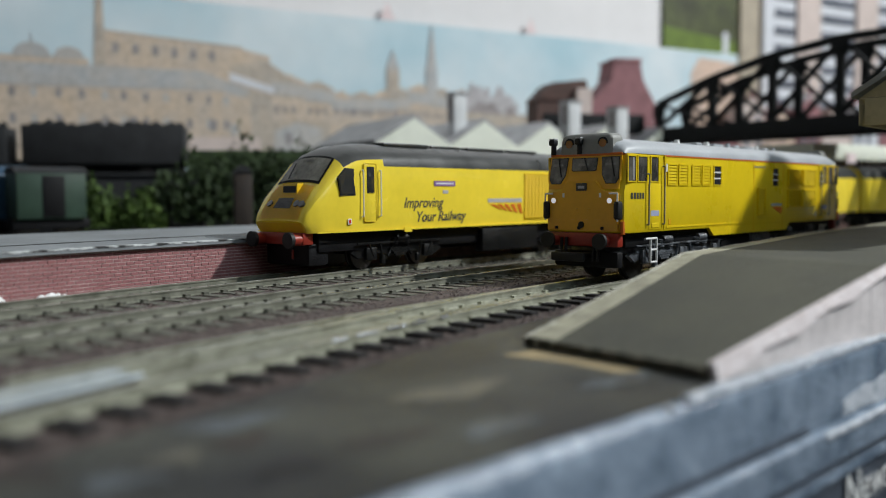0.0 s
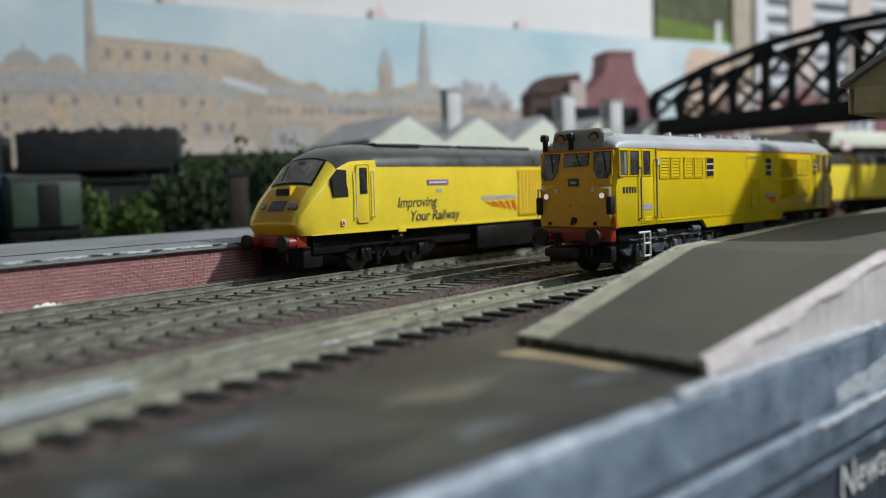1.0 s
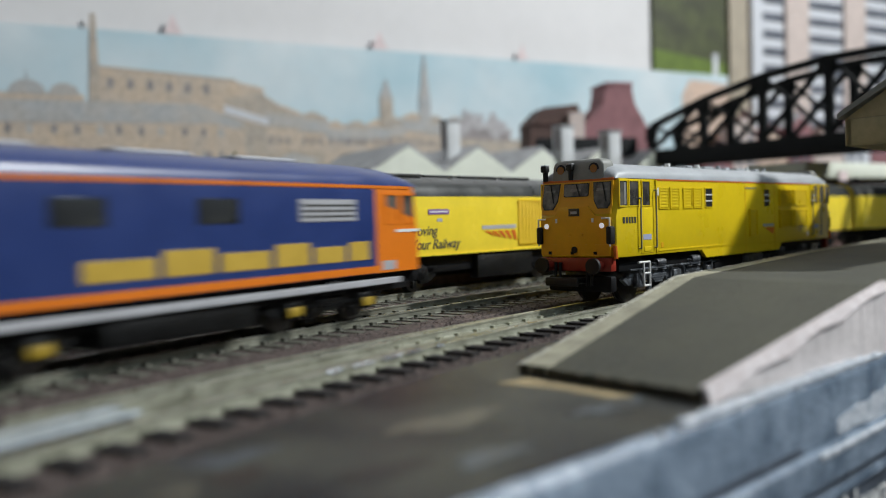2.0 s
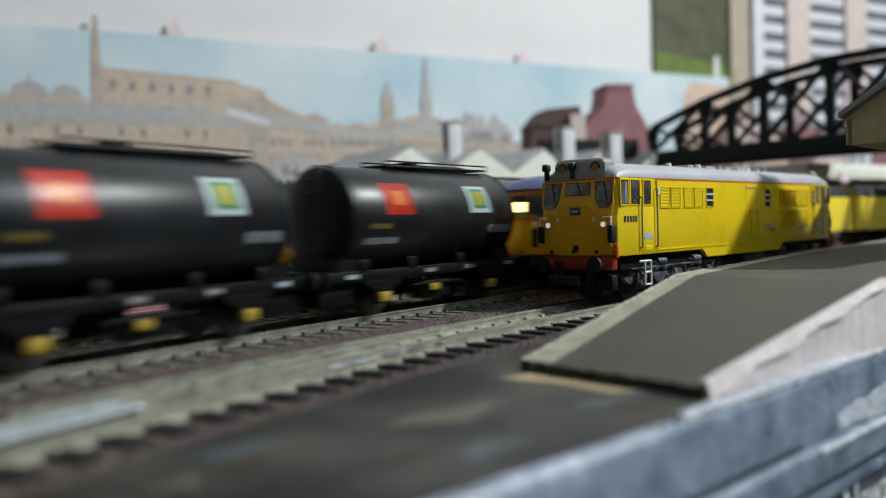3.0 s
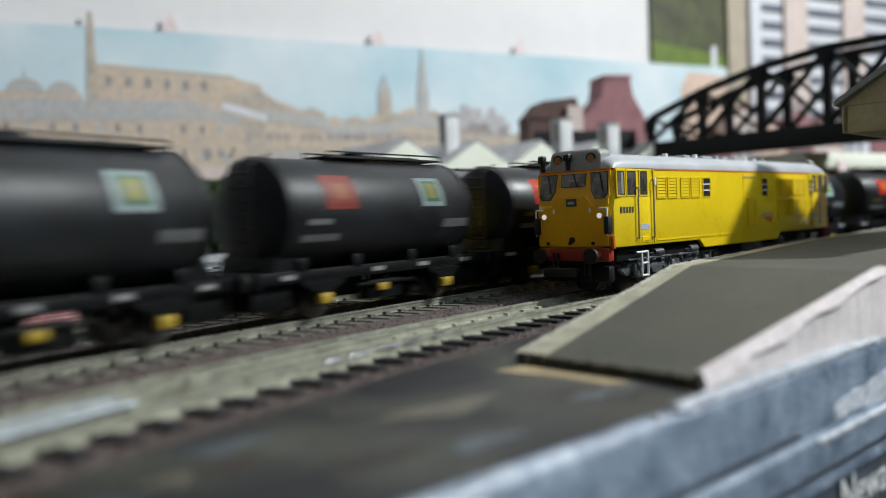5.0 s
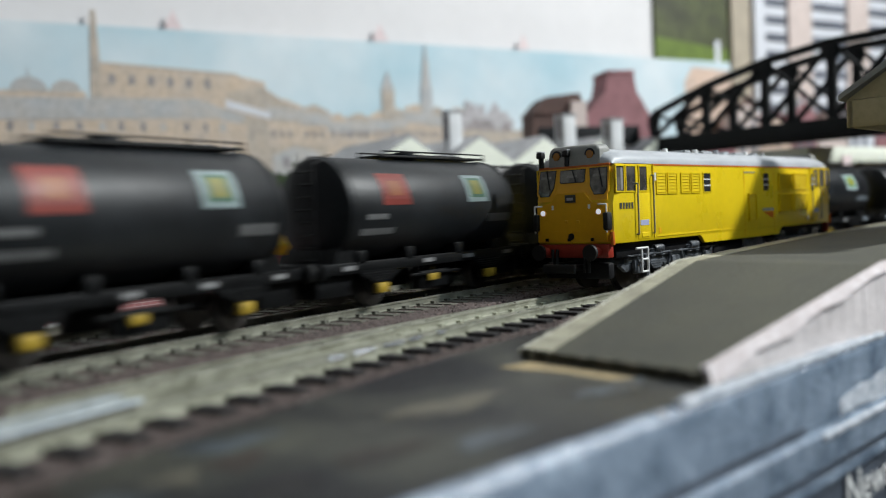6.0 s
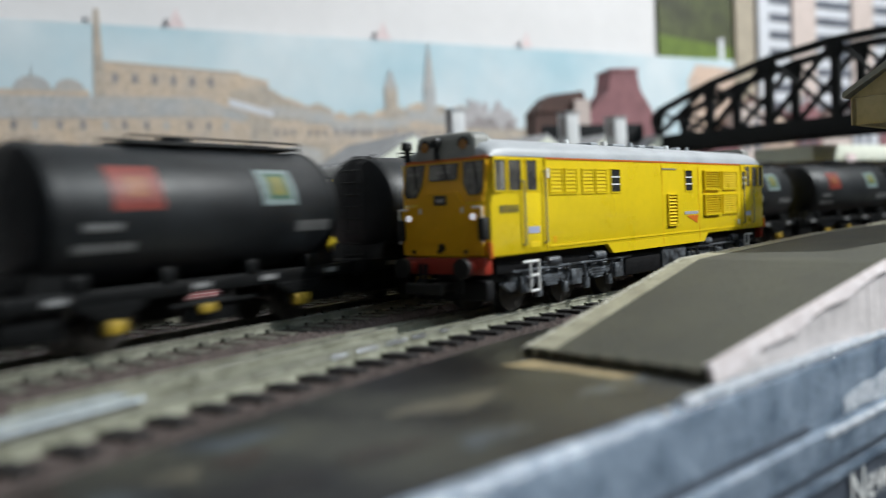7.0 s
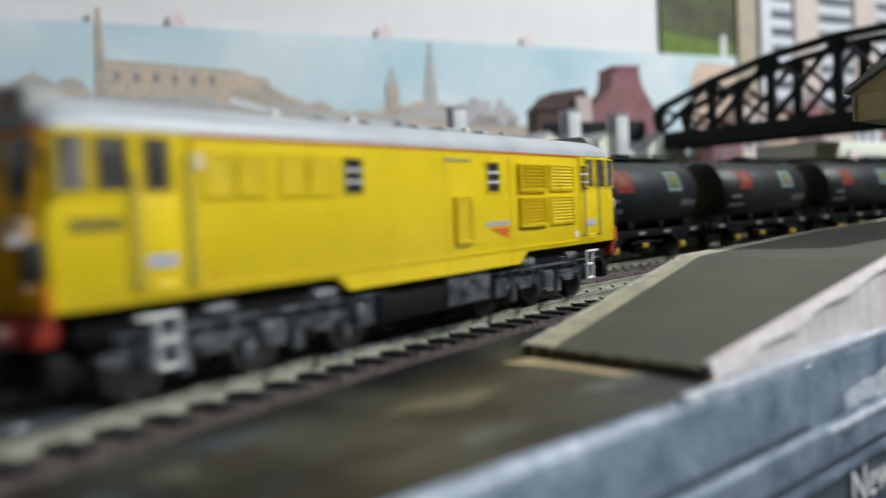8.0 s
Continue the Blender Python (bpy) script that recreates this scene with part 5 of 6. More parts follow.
electro = electro_diesel()


# Two-axle tank wagon, 121 mm over the buffers.
def tank_wagon(dim=False):
    t = thing("tank_wagon", "black model tank wagon with dim emblem panels" if dim else "black model tank wagon with red and green emblem panels", "tank wagon", "tank train")
    paint = "tank_dull" if dim else "tank"
    tint = "dim" if dim else "decal"
    mark = "dim_bar" if dim else "mark_white"
    rings = []
    n = 32
    for x, r in ((-48.0, 4), (-47.8, 9), (-47.0, 14), (-45.8, 16.2), (-44.4, 16.8), (44.4, 16.8), (45.8, 16.2), (47.0, 14), (47.8, 9), (48.0, 4)):
        rings.append([(x, r * math.cos(k * math.tau / n), 31.6 + (r + 0.4) * math.sin(k * math.tau / n)) for k in range(n)])
    barrel = part("barrel", loft(rings), paint, t, smooth=35)
    for x in (-43.8, 43.8):
        part("end_band", loft([[(x + dx, 17.05 * math.cos(k * math.tau / n), 31.6 + 17.45 * math.sin(k * math.tau / n)) for k in range(n)] for dx in (-0.4, 0.4)]), paint, barrel)
    # walkway on top
    walkway = part("walkway", box(-18, 42, -5.5, 5.5, 49.2, 49.9, 0.1), "rubber", t)
    rails = bmesh.new()
    for y in (-5.5, 5.5):
        rod((-18, y, 51.2), (42, y, 51.2), 0.3, 6, rails)
        for x in (-18, 2, 22, 42):
            rod((x, y, 48.6), (x, y, 51.2), 0.3, 6, rails)
    part("walkway_rail", rails, "rubber", walkway)
    part("manhole", rod((0, 0, 48.0), (0, 0, 51.4), 4.2, 18), paint, walkway)
    lad = bmesh.new()
    for y in (-4, 4):
        rod((-49.4, y, 14.6), (-49.4, y, 46), 0.4, 6, lad)
        rod((-49.4, y, 46), (-42, y, 49.4), 0.4, 6, lad)
    for i in range(8):
        rod((-49.4, -4, 16 + i * 4.0), (-49.4, 4, 16 + i * 4.0), 0.35, 6, lad)
    part("ladder", lad, "rubber", t)
    # emblem panels wrap the barrel's side
    def panel(x0, x1, q0, q1, lift, mat, name, s, label=""):
        rows = [[(x, s * (16.8 + lift) * math.cos(q), 31.6 + (17.2 + lift) * math.sin(q)) for q in [q0 + (q1 - q0) * i / 6 for i in range(7)]] for x in (x0, x1)]
        bm = loft(rows, closed=False)
        bmesh.ops.solidify(bm, geom=bm.faces[:], thickness=0.12)
        return part(name, bm, mat, barrel, label, smooth=0)
    for s in (1, -1):
        d = -s
        panel(d * -24 - 7.0, d * -24 + 7.0, 0.06, 0.72, 0.10, tint + "_red", "emblem_panel", s, "red square emblem panel")
        panel(d * -24 - 3.4, d * -24 + 3.4, 0.24, 0.54, 0.16, tint + "_orange", "emblem", s, "orange emblem shape")
        panel(d * 22 - 6.5, d * 22 + 6.5, 0.08, 0.70, 0.10, tint + "_pale", "emblem_panel", s, "pale mint square emblem panel")
        panel(d * 22 - 4.5, d * 22 + 4.5, 0.17, 0.62, 0.15, tint + "_green", "emblem", s, "green emblem ground")
        panel(d * 22 - 2.8, d * 22 + 2.8, 0.24, 0.56, 0.2, tint + "_yellow", "emblem", s, "yellow shield shape")
        panel(d * -34 - 7, d * -34 + 9, -0.50, -0.37, 0.1, mark, "text_bar", s, "pale lettering bar")
        panel(d * 36 - 8, d * 36 + 6, -0.36, -0.18, 0.1, mark, "text_bar", s, "pale lettering bar")
        panel(d * -34 - 5, d * -34 + 5, -0.20, -0.10, 0.1, "dim_bar" if dim else "mark_yellow", "text_bar", s, "dull yellow lettering bar")
    # underframe
    part("solebar", box(-57, 57, -12.5, -10.5, 11.5, 15.0, 0.3), "wagon_black", t)
    part("solebar", box(-57, 57, 10.5, 12.5, 11.5, 15.0, 0.3), "wagon_black", t)
    part("floor_frame", box(-56, 56, -10.4, 10.4, 12.5, 14.6), "wagon_black", t)
    for e in (1, -1):
        part("headstock", box(e * 56, e * 58, -15, 15, 10.8, 15.4, 0.3), "wagon_black", t)
        for y in (-10.8, 10.8):
            bf = part("buffer", rod((e * 58, y, 13), (e * 60.2, y, 13), 1.6, 12), "wagon_black", t)
            part("buffer_head", rod((e * 60.2, y, 13), (e * 60.9, y, 13), 2.8, 16), "rubber", bf)
        # Solid black cradle and block added to keep the gap below the ends dark.
        part("end_cradle", side_shape([(e * 38, 14.6), (e * 49, 14.6), (e * 48, 18.5), (e * 45.5, 21), (e * 42, 20), (e * 38, 16.5)], -11.5, 11.5), "wagon_black", t)
        part("coupling", box(e * 58, e * 60.4, -4, 4, 5.2, 9.0, 0.5), "rubber", t)
        part("brake_cylinder", rod((e * 41, -6, 8.4), (e * 55, -6, 8.4), 3.4, 14), "wagon_black", t)
        part("end_filler", box(e * 40, e * 56, -10.2, 10.2, 4.4, 12.4, 0.8), "wagon_black", t)
        for x in (e * 38, e * 14):
            part("cradle", box(x - 2, x + 2, -13, 13, 14.6, 18.6, 0.5), "wagon_black", t)
    for s in (1, -1):
        part("brake_handle", box(-5.5, -0.5, s * 12.8, s * 14.0, 6.2, 8.6, 0.4), "axle_yellow", t, "small yellow brake handle guard")
    for x in (-30.8, 30.8):
        wheelset(t, x, 6.3)
        for s in (1, -1):
            wi = part("axle_guard", side_shape([(x - 8, 12), (x + 8, 12), (x + 3, 4), (x - 3, 4)], s * 11.8, s * 12.8), "wagon_black", t)
            part("axlebox", box(x - 2.6, x + 2.6, s * 12.6, s * 15.2, 4.6, 7.8, 0.6), "axle_yellow", wi, "yellow axlebox")
            sp = bmesh.new()
            for k in range(4):
                box(x - 9 + k * 1.6, x + 9 - k * 1.6, s * 12.4, s * 14.2, 10.6 - k * 0.8, 11.3 - k * 0.8, bm=sp)
            part("spring", sp, "wagon_black", wi)
    for s in (1, -1):
        part("brake_lever", box(-14, 14, s * 12.6, s * 13.2, 8.2, 9.2, 0.2), "wagon_black", t)
        for x in (-44, -4, 20, 46):
            part("label_plate", box(x - 2.8, x + 2.8, s * 12.5, s * 12.75, 12.6, 14.0), mark if abs(x) > 30 else "dim_bar", t, smooth=0)
        part("brake_box", box(-8, 8, s * 7, s * 12, 3.6, 9.6, 0.5), "wagon_black", t)
    return t


wagon = tank_wagon()
train = [(electro, 0.0)]
PITCH = 121.0
# Red emblem of the first wagon lies 21 mm behind its middle; the locomotive's middle is 197 mm ahead of that emblem.
dull_wagon = tank_wagon(True)
wagons = [wagon] + [copy_thing(wagon, Matrix.Identity(4)) for _ in range(4)] + [dull_wagon] + [copy_thing(dull_wagon, Matrix.Identity(4)) for _ in range(9)]

# ---- behind the brick platform ----
def bush(name, label, w, d, h, n, mat, seed, m):
    """A bush of many small leaf clumps with an uneven outline."""
    rnd = random.Random(seed)
    t = thing(name, label, "bush", m=m)
    part("stems", rod((0, 0, 0), (0, 0, h * 0.5), 1.6, 7, r2=0.6), "brown_wood", t)
    bm = bmesh.new()
    for _ in range(n):
        u, v, k = rnd.uniform(-1, 1), rnd.uniform(-1, 1), rnd.random()
        if u * u + v * v > 1:
            continue
        lump = 0.72 + 0.28 * math.sin(u * 7 + seed) * math.cos(v * 5)
        z = h * (1 - 0.55 * (u * u + v * v)) * lump * (0.2 + 0.8 * k)
        q = Euler((rnd.uniform(0, 6), rnd.uniform(0, 6), rnd.uniform(0, 6)))
        s = rnd.uniform(1.0, 2.6)
        bmesh.ops.create_grid(bm, x_segments=1, y_segments=1, size=s, matrix=Matrix.LocRotScale((u * w, v * d, z), q, (1, 0.6, 1)))
    ob = part("leaves", bm, mat, t, smooth=0)
    return t


bush("bush", "bright green scenic bush beside the sidings", 24, 14, 46, 1300, "leaf", 2, pose(-0.252, 0.622, 0.004))
bush("bush", "bright green scenic bush beside the sidings", 18, 12, 40, 900, "leaf", 5, pose(-0.218, 0.622, 0.004))
bush("hedge", "long dark green hedge behind the platform", 48, 14, 74, 2800, "leaf_dark", 9, pose(-0.185, 0.66, 0.004))
bush("hedge", "tall dark green hedge against the retaining wall", 54, 12, 86, 2900, "leaf_dark", 21, pose(-0.155, 0.685, 0.004))
bush("hedge", "low dark green hedge beside the shed", 42, 14, 84, 2600, "leaf_dark", 12, pose(-0.120, 0.665, 0.0))
bush("hedge", "dark green hedge at the corner of the shed", 36, 12, 84, 2400, "leaf_dark", 31, pose(-0.076, 0.672, 0.0))
post = thing("signal_cabin_post", "dark brown timber hut beside the hedge", "hut", m=pose(-0.139, 0.60, 0, 0, 0, 20))
part("hut_body", box(-6, 6, -6, 6, -5.2, 46, 0.5), "brown_wood", post)
part("hut_roof", loft([[(-7, -7, 46), (7, -7, 46), (7, 7, 46), (-7, 7, 46)], [(-2, -7, 51), (2, -7, 51), (2, 7, 51), (-2, 7, 51)]]), "soot", post, smooth=0)

van = thing("goods_van", "dull green model goods van on black chassis in the sidings", "wagon", m=pose(-0.279, 0.589, 0, 0, 0, 38))
part("van_body", box(-14, 30, -16, 16, 15, 46, 0.6), "van_green", van)
part("van_roof", loft([[(x, 16.5 * math.cos(q), 46 + 4.5 * math.sin(q)) for q in [i * math.pi / 10 for i in range(11)]] for x in (-15, 31)]), "soot", van)
part("van_door", box(2, 16, -16.6, -15.8, 16, 44, 0.2), "frame_black", van)
part("van_chassis", box(-16, 33, -13, 13, 8, 15, 0.5), "frame_black", van)
for x in (-6, 20):
    wheelset(van, x)
bl = thing("blue_locomotive", "dark blue model shunting locomotive in the sidings", "locomotive", m=pose(-0.327, 0.597, 0, 0, 0, 38))
part("body", box(-70, 38, -17, 17, 14, 46, 1.2), "loco_blue", bl)
part("roof", loft([[(x, 17 * math.cos(q), 46 + 6 * math.sin(q)) for q in [i * math.pi / 12 for i in range(13)]] for x in (-69, 37)]), "loco_blue", bl)
part("cab_window", box(20, 34, -17.4, -16.8, 32, 42, 0.3), "glass", bl)
part("white_emblem", side_shape([(22, 20), (25, 20), (27, 23), (29, 20), (32, 20), (29, 28), (25, 28)], -17.5, -16.9), "panel_grey", bl)
part("nose_panel", front_shape([(-12, 16), (12, 16), (12, 30), (-12, 30)], 37.6, 38.6), "loco_blue", bl)
part("chassis", box(-68, 40, -14, 14, 6, 14, 0.8), "frame_black", bl)
for x in (-48, -16, 16):
    wheelset(bl, x)
part("buffer_beam", box(38, 40, -14, 14, 9, 14, 0.4), "red", bl)
siding = thing("railway_track", "sooty siding behind the brick platform", "track", "model tracks", "structure", m=pose(-0.29, 0.60, 0, 0, 0, 38))
for y in (-8.25, 8.25):
    part("rail", box(-160, 160, y - 0.5, y + 0.5, -2.5, 0), "rail", siding, smooth=0)
for i in range(34):
    ob = new("sleeper", SLEEPER)
    ob.parent = siding
    ob.matrix_basis = pose(-0.16 + i * 0.0095, 0, 0)

# dark wagons on the bank behind the sidings
def coal_wagon(x, y, turn, l, h, z0):
    t = thing("mineral_wagon", "sooty black loaded mineral wagon on the high siding", "wagon", "mineral wagons", m=pose(x, y, z0, 0, 0, turn))
    part("wagon_body", box(-l / 2, l / 2, -16, 16, 8, h, 0.5), "soot", t)
    bm = bmesh.new()
    rnd = random.Random(int(l * 10))
    for _ in range(90):
        bmesh.ops.create_icosphere(bm, subdivisions=1, radius=rnd.uniform(1.5, 3.4), matrix=pose(rnd.uniform(-l / 2 + 3, l / 2 - 3), rnd.uniform(-13, 13), h + rnd.uniform(-0.5, 2.2)))
    part("load", bm, "soot", t, smooth=0)
    part("chassis", box(-l / 2 - 3, l / 2 + 3, -12, 12, 5, 8, 0.4), "frame_black", t)
    for wx in (-l / 4, l / 4):
        wheelset(t, wx, 5)
    return t


bank = thing("retaining_wall", "sooty dark retaining wall behind the sidings", "wall", kind="structure", m=pose(-0.29, 0.70, 0, 0, 0, 10))
part("wall_face", box(-190, 215, -6, 0, -5.2, 46, 0.8), "soot", bank)
part("wall_coping", box(-192, 217, -8, 3, 46.1, 49, 0.5), "soot", bank)
part("bank_fill", box(-190, 80, 0.2, 60, -5.2, 46), "soot", bank)
part("grass_bank", box(80.2, 262, 2.0, 34, -5.2, 68, 3.0), "leaf_dark", bank, "dark green grassy bank")
# Dark board added behind the wagons to cover the sky below them.
part("dark_backing", box(-190, 72, 60.2, 64, -5.2, 62), "soot", bank)
coal_wagon(-0.284, 0.735, 10, 128, 40, 0.049)
coal_wagon(-0.411, 0.712, 10, 106, 38, 0.049)

# ---- workshop with a saw-tooth row of gables ----
shed = thing("workshop", "long model workshop with cream gables and grey slate roofs", "building", m=pose(-0.0535, 0.703, 0, 0, 0, 31.5))
GW = 71.0
for i in range(5):
    x0 = i * GW
    part("gable_wall", side_shape([(x0, -5.2), (x0 + GW, -5.2), (x0 + GW, 72), (x0 + GW / 2, 93.5), (x0, 72)], 0, 4), "cream", shed, "cream gable wall", smooth=0)
    part("roof", side_shape([(x0 - 1, 72.4), (x0 + GW / 2, 94.2), (x0 + GW + 1, 72.4), (x0 + GW + 1, 75), (x0 + GW / 2, 97), (x0 - 1, 75)], 1.5, 130), "slate", shed, smooth=0)
part("back_wall", box(0, 5 * GW, 126, 130, -5.2, 72), "cream", shed, smooth=0)
part("side_wall", box(-4, 0, 0, 130, -5.2, 72), "soot", shed, smooth=0)
# chimneys and vents
for s, x, y, z0, z1, w in ((0, 0.0125, 0.768, 0.09, 0.1195, 6.5), (0, 0.119, 0.81, 0.09, 0.1165, 7), (0, 0.163, 0.81, 0.088, 0.1105, 7)):
    ch = thing("roof_chimney", "square pale grey chimney stack on the workshop roof", "chimney", "workshop chimneys", m=pose(x, y, z0, 0, 0, 31.5))
    h = (z1 - z0) * 1000
    part("chimney_shaft", box(-w, w, -w, w, -16, h - 2, 0.3), "grey_stack", ch)
    part("cap", box(-w - 1, w + 1, -w - 1, w + 1, h - 2, h, 0.3), "slate", ch)
    part("flue", box(-w - 0.6, -w + 0.2, -w * 0.6, w * 0.5, 4, h - 4), "print_dark", ch, smooth=0)

# red brick works and dark brown store behind the workshop
works = thing("brick_works", "dull red card factory building with stepped tower", "building", m=pose(0.195, 0.935, 0, 0, 0, 12))
part("tower", loft([[(-36, 0, -5.2), (36, 0, -5.2), (36, 40, -5.2), (-36, 40, -5.2)], [(-36, 0, 128), (36, 0, 128), (36, 40, 128), (-36, 40, 128)], [(-14, 0, 152), (22, 0, 152), (22, 40, 152), (-14, 40, 152)], [(-10, 0, 175), (18, 0, 175), (18, 40, 175), (-10, 40, 175)]]), "red_brick_far", works, smooth=0)
part("parapet", box(-12, 20, -1, 41, 171, 175, 0.5), "red_brick_far", works)
part("wing", box(-95, -37, 6, 44, -5.2, 130), "brown_far", works, smooth=0)
part("wing_roof", loft([[(-97, 4, 130.2), (-36, 4, 130.2), (-36, 46, 130.2), (-97, 46, 130.2)], [(-80, 4, 148), (-42, 4, 152), (-42, 46, 152), (-80, 46, 148)]]), "brown_far", works, smooth=0)
part("pink_wing", box(-54, -37.5, -3, 5.8, 60, 142), "pink_far", works, smooth=0)

# ---- bow-string bridge ----
bridge = thing("girder_bridge", "black steel bow-string truss bridge over the tracks", "bridge", m=pose(0.219, 0.878, 0, 0, 0, -50.5))
SP = 430.0


def bow(x):
    return curve(x, [(0, 120), (50, 137), (103, 150), (160, 159), (219, 162), (300, 157), (430, 122)])


for y in (0, 46):
    part("bottom_chord", box(-6, SP, y - 3, y + 3, 80, 96, 0.6), "black_steel", bridge)
    pts = [i * SP / 7 for i in range(8)]
    part("top_chord", loft([[(a, y - 3, bow(a) - 3.4), (a, y + 3, bow(a) - 3.4), (a, y + 3, bow(a) + 2.8), (a, y - 3, bow(a) + 2.8)] for a in pts]), "black_steel", bridge, smooth=0)
    for i, a in enumerate(pts):
        part("hanger", box(a - 3.6, a + 3.6, y - 2.4, y + 2.4, 94, bow(a)), "black_steel", bridge, smooth=0)
        if i < 7:
            b = pts[i + 1]
            part("diagonal", rod((a, y, 96), (b, y, bow(b)), 3.0, 6), "black_steel", bridge)
            part("diagonal", rod((b, y, 96), (a, y, bow(a)), 1.9, 6), "black_steel", bridge)
            part("gusset", box(a - 6, a + 6, y - 2.6, y + 2.6, bow(a) - 14, bow(a) - 1, 1.0), "black_steel", bridge)
part("deck", box(-6, SP, -2, 48, 84, 88), "black_steel", bridge)
for x in (-10, SP):
    part("pier", box(x - 16, x + 4, -6, 52, -5.2, 83.5, 0.8), "brown_far", bridge, "dark brick pier")
approach = thing("bridge_approach", "dark low girder span leading to the bridge", "bridge", m=pose(0.205, 0.885, 0, 0, 0, 195))
part("girder", box(0, 110, -2, 2, 90, 110, 0.6), "black_steel", approach)
part("approach_pier", box(90, 108, -2, 20, -5.2, 90), "brown_far", approach)

# cream station building beyond the bridge
station = thing("station_building", "low cream station awning beyond the bridge", "building", m=pose(0.325, 0.76, 0, 0, 0, 35))
part("awning", box(0, 230, 0, 60, 60, 74, 0.8), "cream", station)
part("building_wall", box(6, 224, 30, 56, -5.2, 60), "brown_far", station)
for x in (30, 90, 150, 210):
    part("column", rod((x, 4, -5.2), (x, 4, 60), 2, 10), "brown_wood", station)
tagged(part("red_sign", box(52, 66, -1.5, -0.2, 57, 66), "faint_pink", station), "faded pink sign on the awning")

# ---- the printed backdrop and the room's wall ----
TURN = math.degrees(math.atan2(0.469, 0.883))
backdrop = thing("backdrop", "printed town backdrop of sandstone mills and terraces under blue sky", "backdrop", kind="backdrop", m=pose(-0.268, 0.900, 0, 0, 0, TURN))
part("sky_print", box(-700, 790, 0, 3, -5, 231), "sky", backdrop, smooth=0)


def card(points, depth, mat, name, label=""):
    return part(name, side_shape(points, -depth, -0.1 if depth < 1 else -depth + 0.6), mat, backdrop, label, smooth=0)


def rect(x0, x1, z0, z1):
    return [(x0, z0), (x1, z0), (x1, z1), (x0, z1)]


def dome(x, z, w, h):
    return [(x + w * math.cos(q), z + h * math.sin(q)) for q in [i * math.pi / 8 for i in range(9)]] 


card(rect(-600, -90, 60, 165), 0.5, "sand", "printed_terrace")
card(dome(-141, 164, 17, 14), 0.7, "slate_blue", "printed_dome")
card([(-142, 177), (-140, 177), (-141, 188)], 0.7, "slate_blue", "printed_finial")
card(dome(-108, 164, 14, 12), 0.7, "slate_blue", "printed_dome")
card([(-86, 150), (-74, 150), (-77, 246), (-82, 246)], 0.9, "sand_dark", "printed_chimney", "tall printed mill chimney")
card([(-75, 120), (92, 120), (92, 180), (60, 186), (-75, 193)], 0.8, "sand", "printed_mill")
card([(-76, 192), (62, 185.5), (62, 188), (-76, 195)], 0.95, "sand_dark", "printed_cornice")
for i in range(6):
    x = -65 + i * 19
    card(rect(x - 3, x + 3, 173 - i * 0.4, 183 - i * 0.4), 1.0, "print_dark", "printed_window")
card([(-600, 134), (-180, 136), (40, 140), (60, 132), (70, 142), (20, 160), (-180, 158), (-600, 156)], 1.1, "slate_blue", "printed_roof")
card([(-600, 60), (70, 60), (70, 132), (40, 139.5), (-180, 135.5), (-600, 133.5)], 1.2, "sand", "printed_terrace")
rw = random.Random(11)
for i in range(16):
    x = -262 + i * 20.5 + rw.uniform(-2, 2)
    if x < 60:
        card(rect(x - 2.6, x + 2.6, 126, 135), 1.35, "print_dark" if i % 3 else "slate_blue", "printed_window")
        card(rect(x - 2.8, x + 2.8, 100, 110), 1.35, "print_dark" if i % 2 else "slate_blue", "printed_window")
card([(50, 60), (130, 60), (130, 150), (88, 175), (50, 168)], 1.0, "sand_dark", "printed_house")
card([(48, 152), (96, 140), (96, 147), (48, 160)], 1.3, "white_far", "printed_parapet")
x = 92
for i in range(9):
    w = rw.uniform(24, 42)
    h = rw.uniform(148, 163)
    card([(x, 60), (x + w, 60), (x + w, h - 8), (x + w / 2, h), (x, h - 6)], 0.5 + 0.05 * i, "sand_dark" if i % 2 else "sand", "printed_house")
    card([(x, h - 22), (x + w, h - 24), (x + w, h - 12), (x, h - 9)], 1.05 + 0.04 * i, "slate_blue", "printed_roof")
    card(rect(x + 2, x + w - 2, 112, h - 26), 1.05 + 0.04 * i, "sand", "printed_wall")
    for k in range(3):
        card(rect(x + 5 + k * 9, x + 9 + k * 9, 120, 128), 1.5, "print_dark", "printed_window")
    x += w - 4
card(rect(230, 246, 140, 175), 1.5, "sand_dark", "printed_tower")
card([(229, 174), (247, 174), (238, 198)], 1.6, "slate_blue", "printed_tower_roof")
card(rect(281, 296, 140, 180), 1.5, "slate_blue", "printed_church_tower")
card([(282, 179), (295, 179), (289, 233)], 1.6, "slate_blue", "printed_spire", "slender printed church spire")


def ragged(x, z, w, h, seed):
    """The outline of a bare tree's crown."""
    rnd = random.Random(seed)
    return [(x + w * k * math.cos(q), z + h * k * math.sin(q)) for q, k in [(i * math.pi / 30, rnd.uniform(0.72, 1.06)) for i in range(31)]]


card(ragged(352, 128, 36, 38, 1), 1.60, "haze_tree", "printed_trees", "printed bare winter trees")
card(ragged(384, 122, 30, 40, 2), 1.65, "haze_tree", "printed_trees")
card(ragged(362, 112, 34, 34, 3), 1.70, "print_tree", "printed_trees")
card(ragged(404, 100, 40, 40, 4), 1.75, "print_tree", "printed_trees")
card(ragged(330, 108, 26, 24, 5), 1.72, "sand_dark", "printed_trees")
card(rect(5, 80, 74, 92), 1.45, "pink_far", "printed_shed")
card([(96, 60), (150, 60), (150, 104), (122, 110), (96, 100)], 1.5, "slate_blue", "printed_shed")
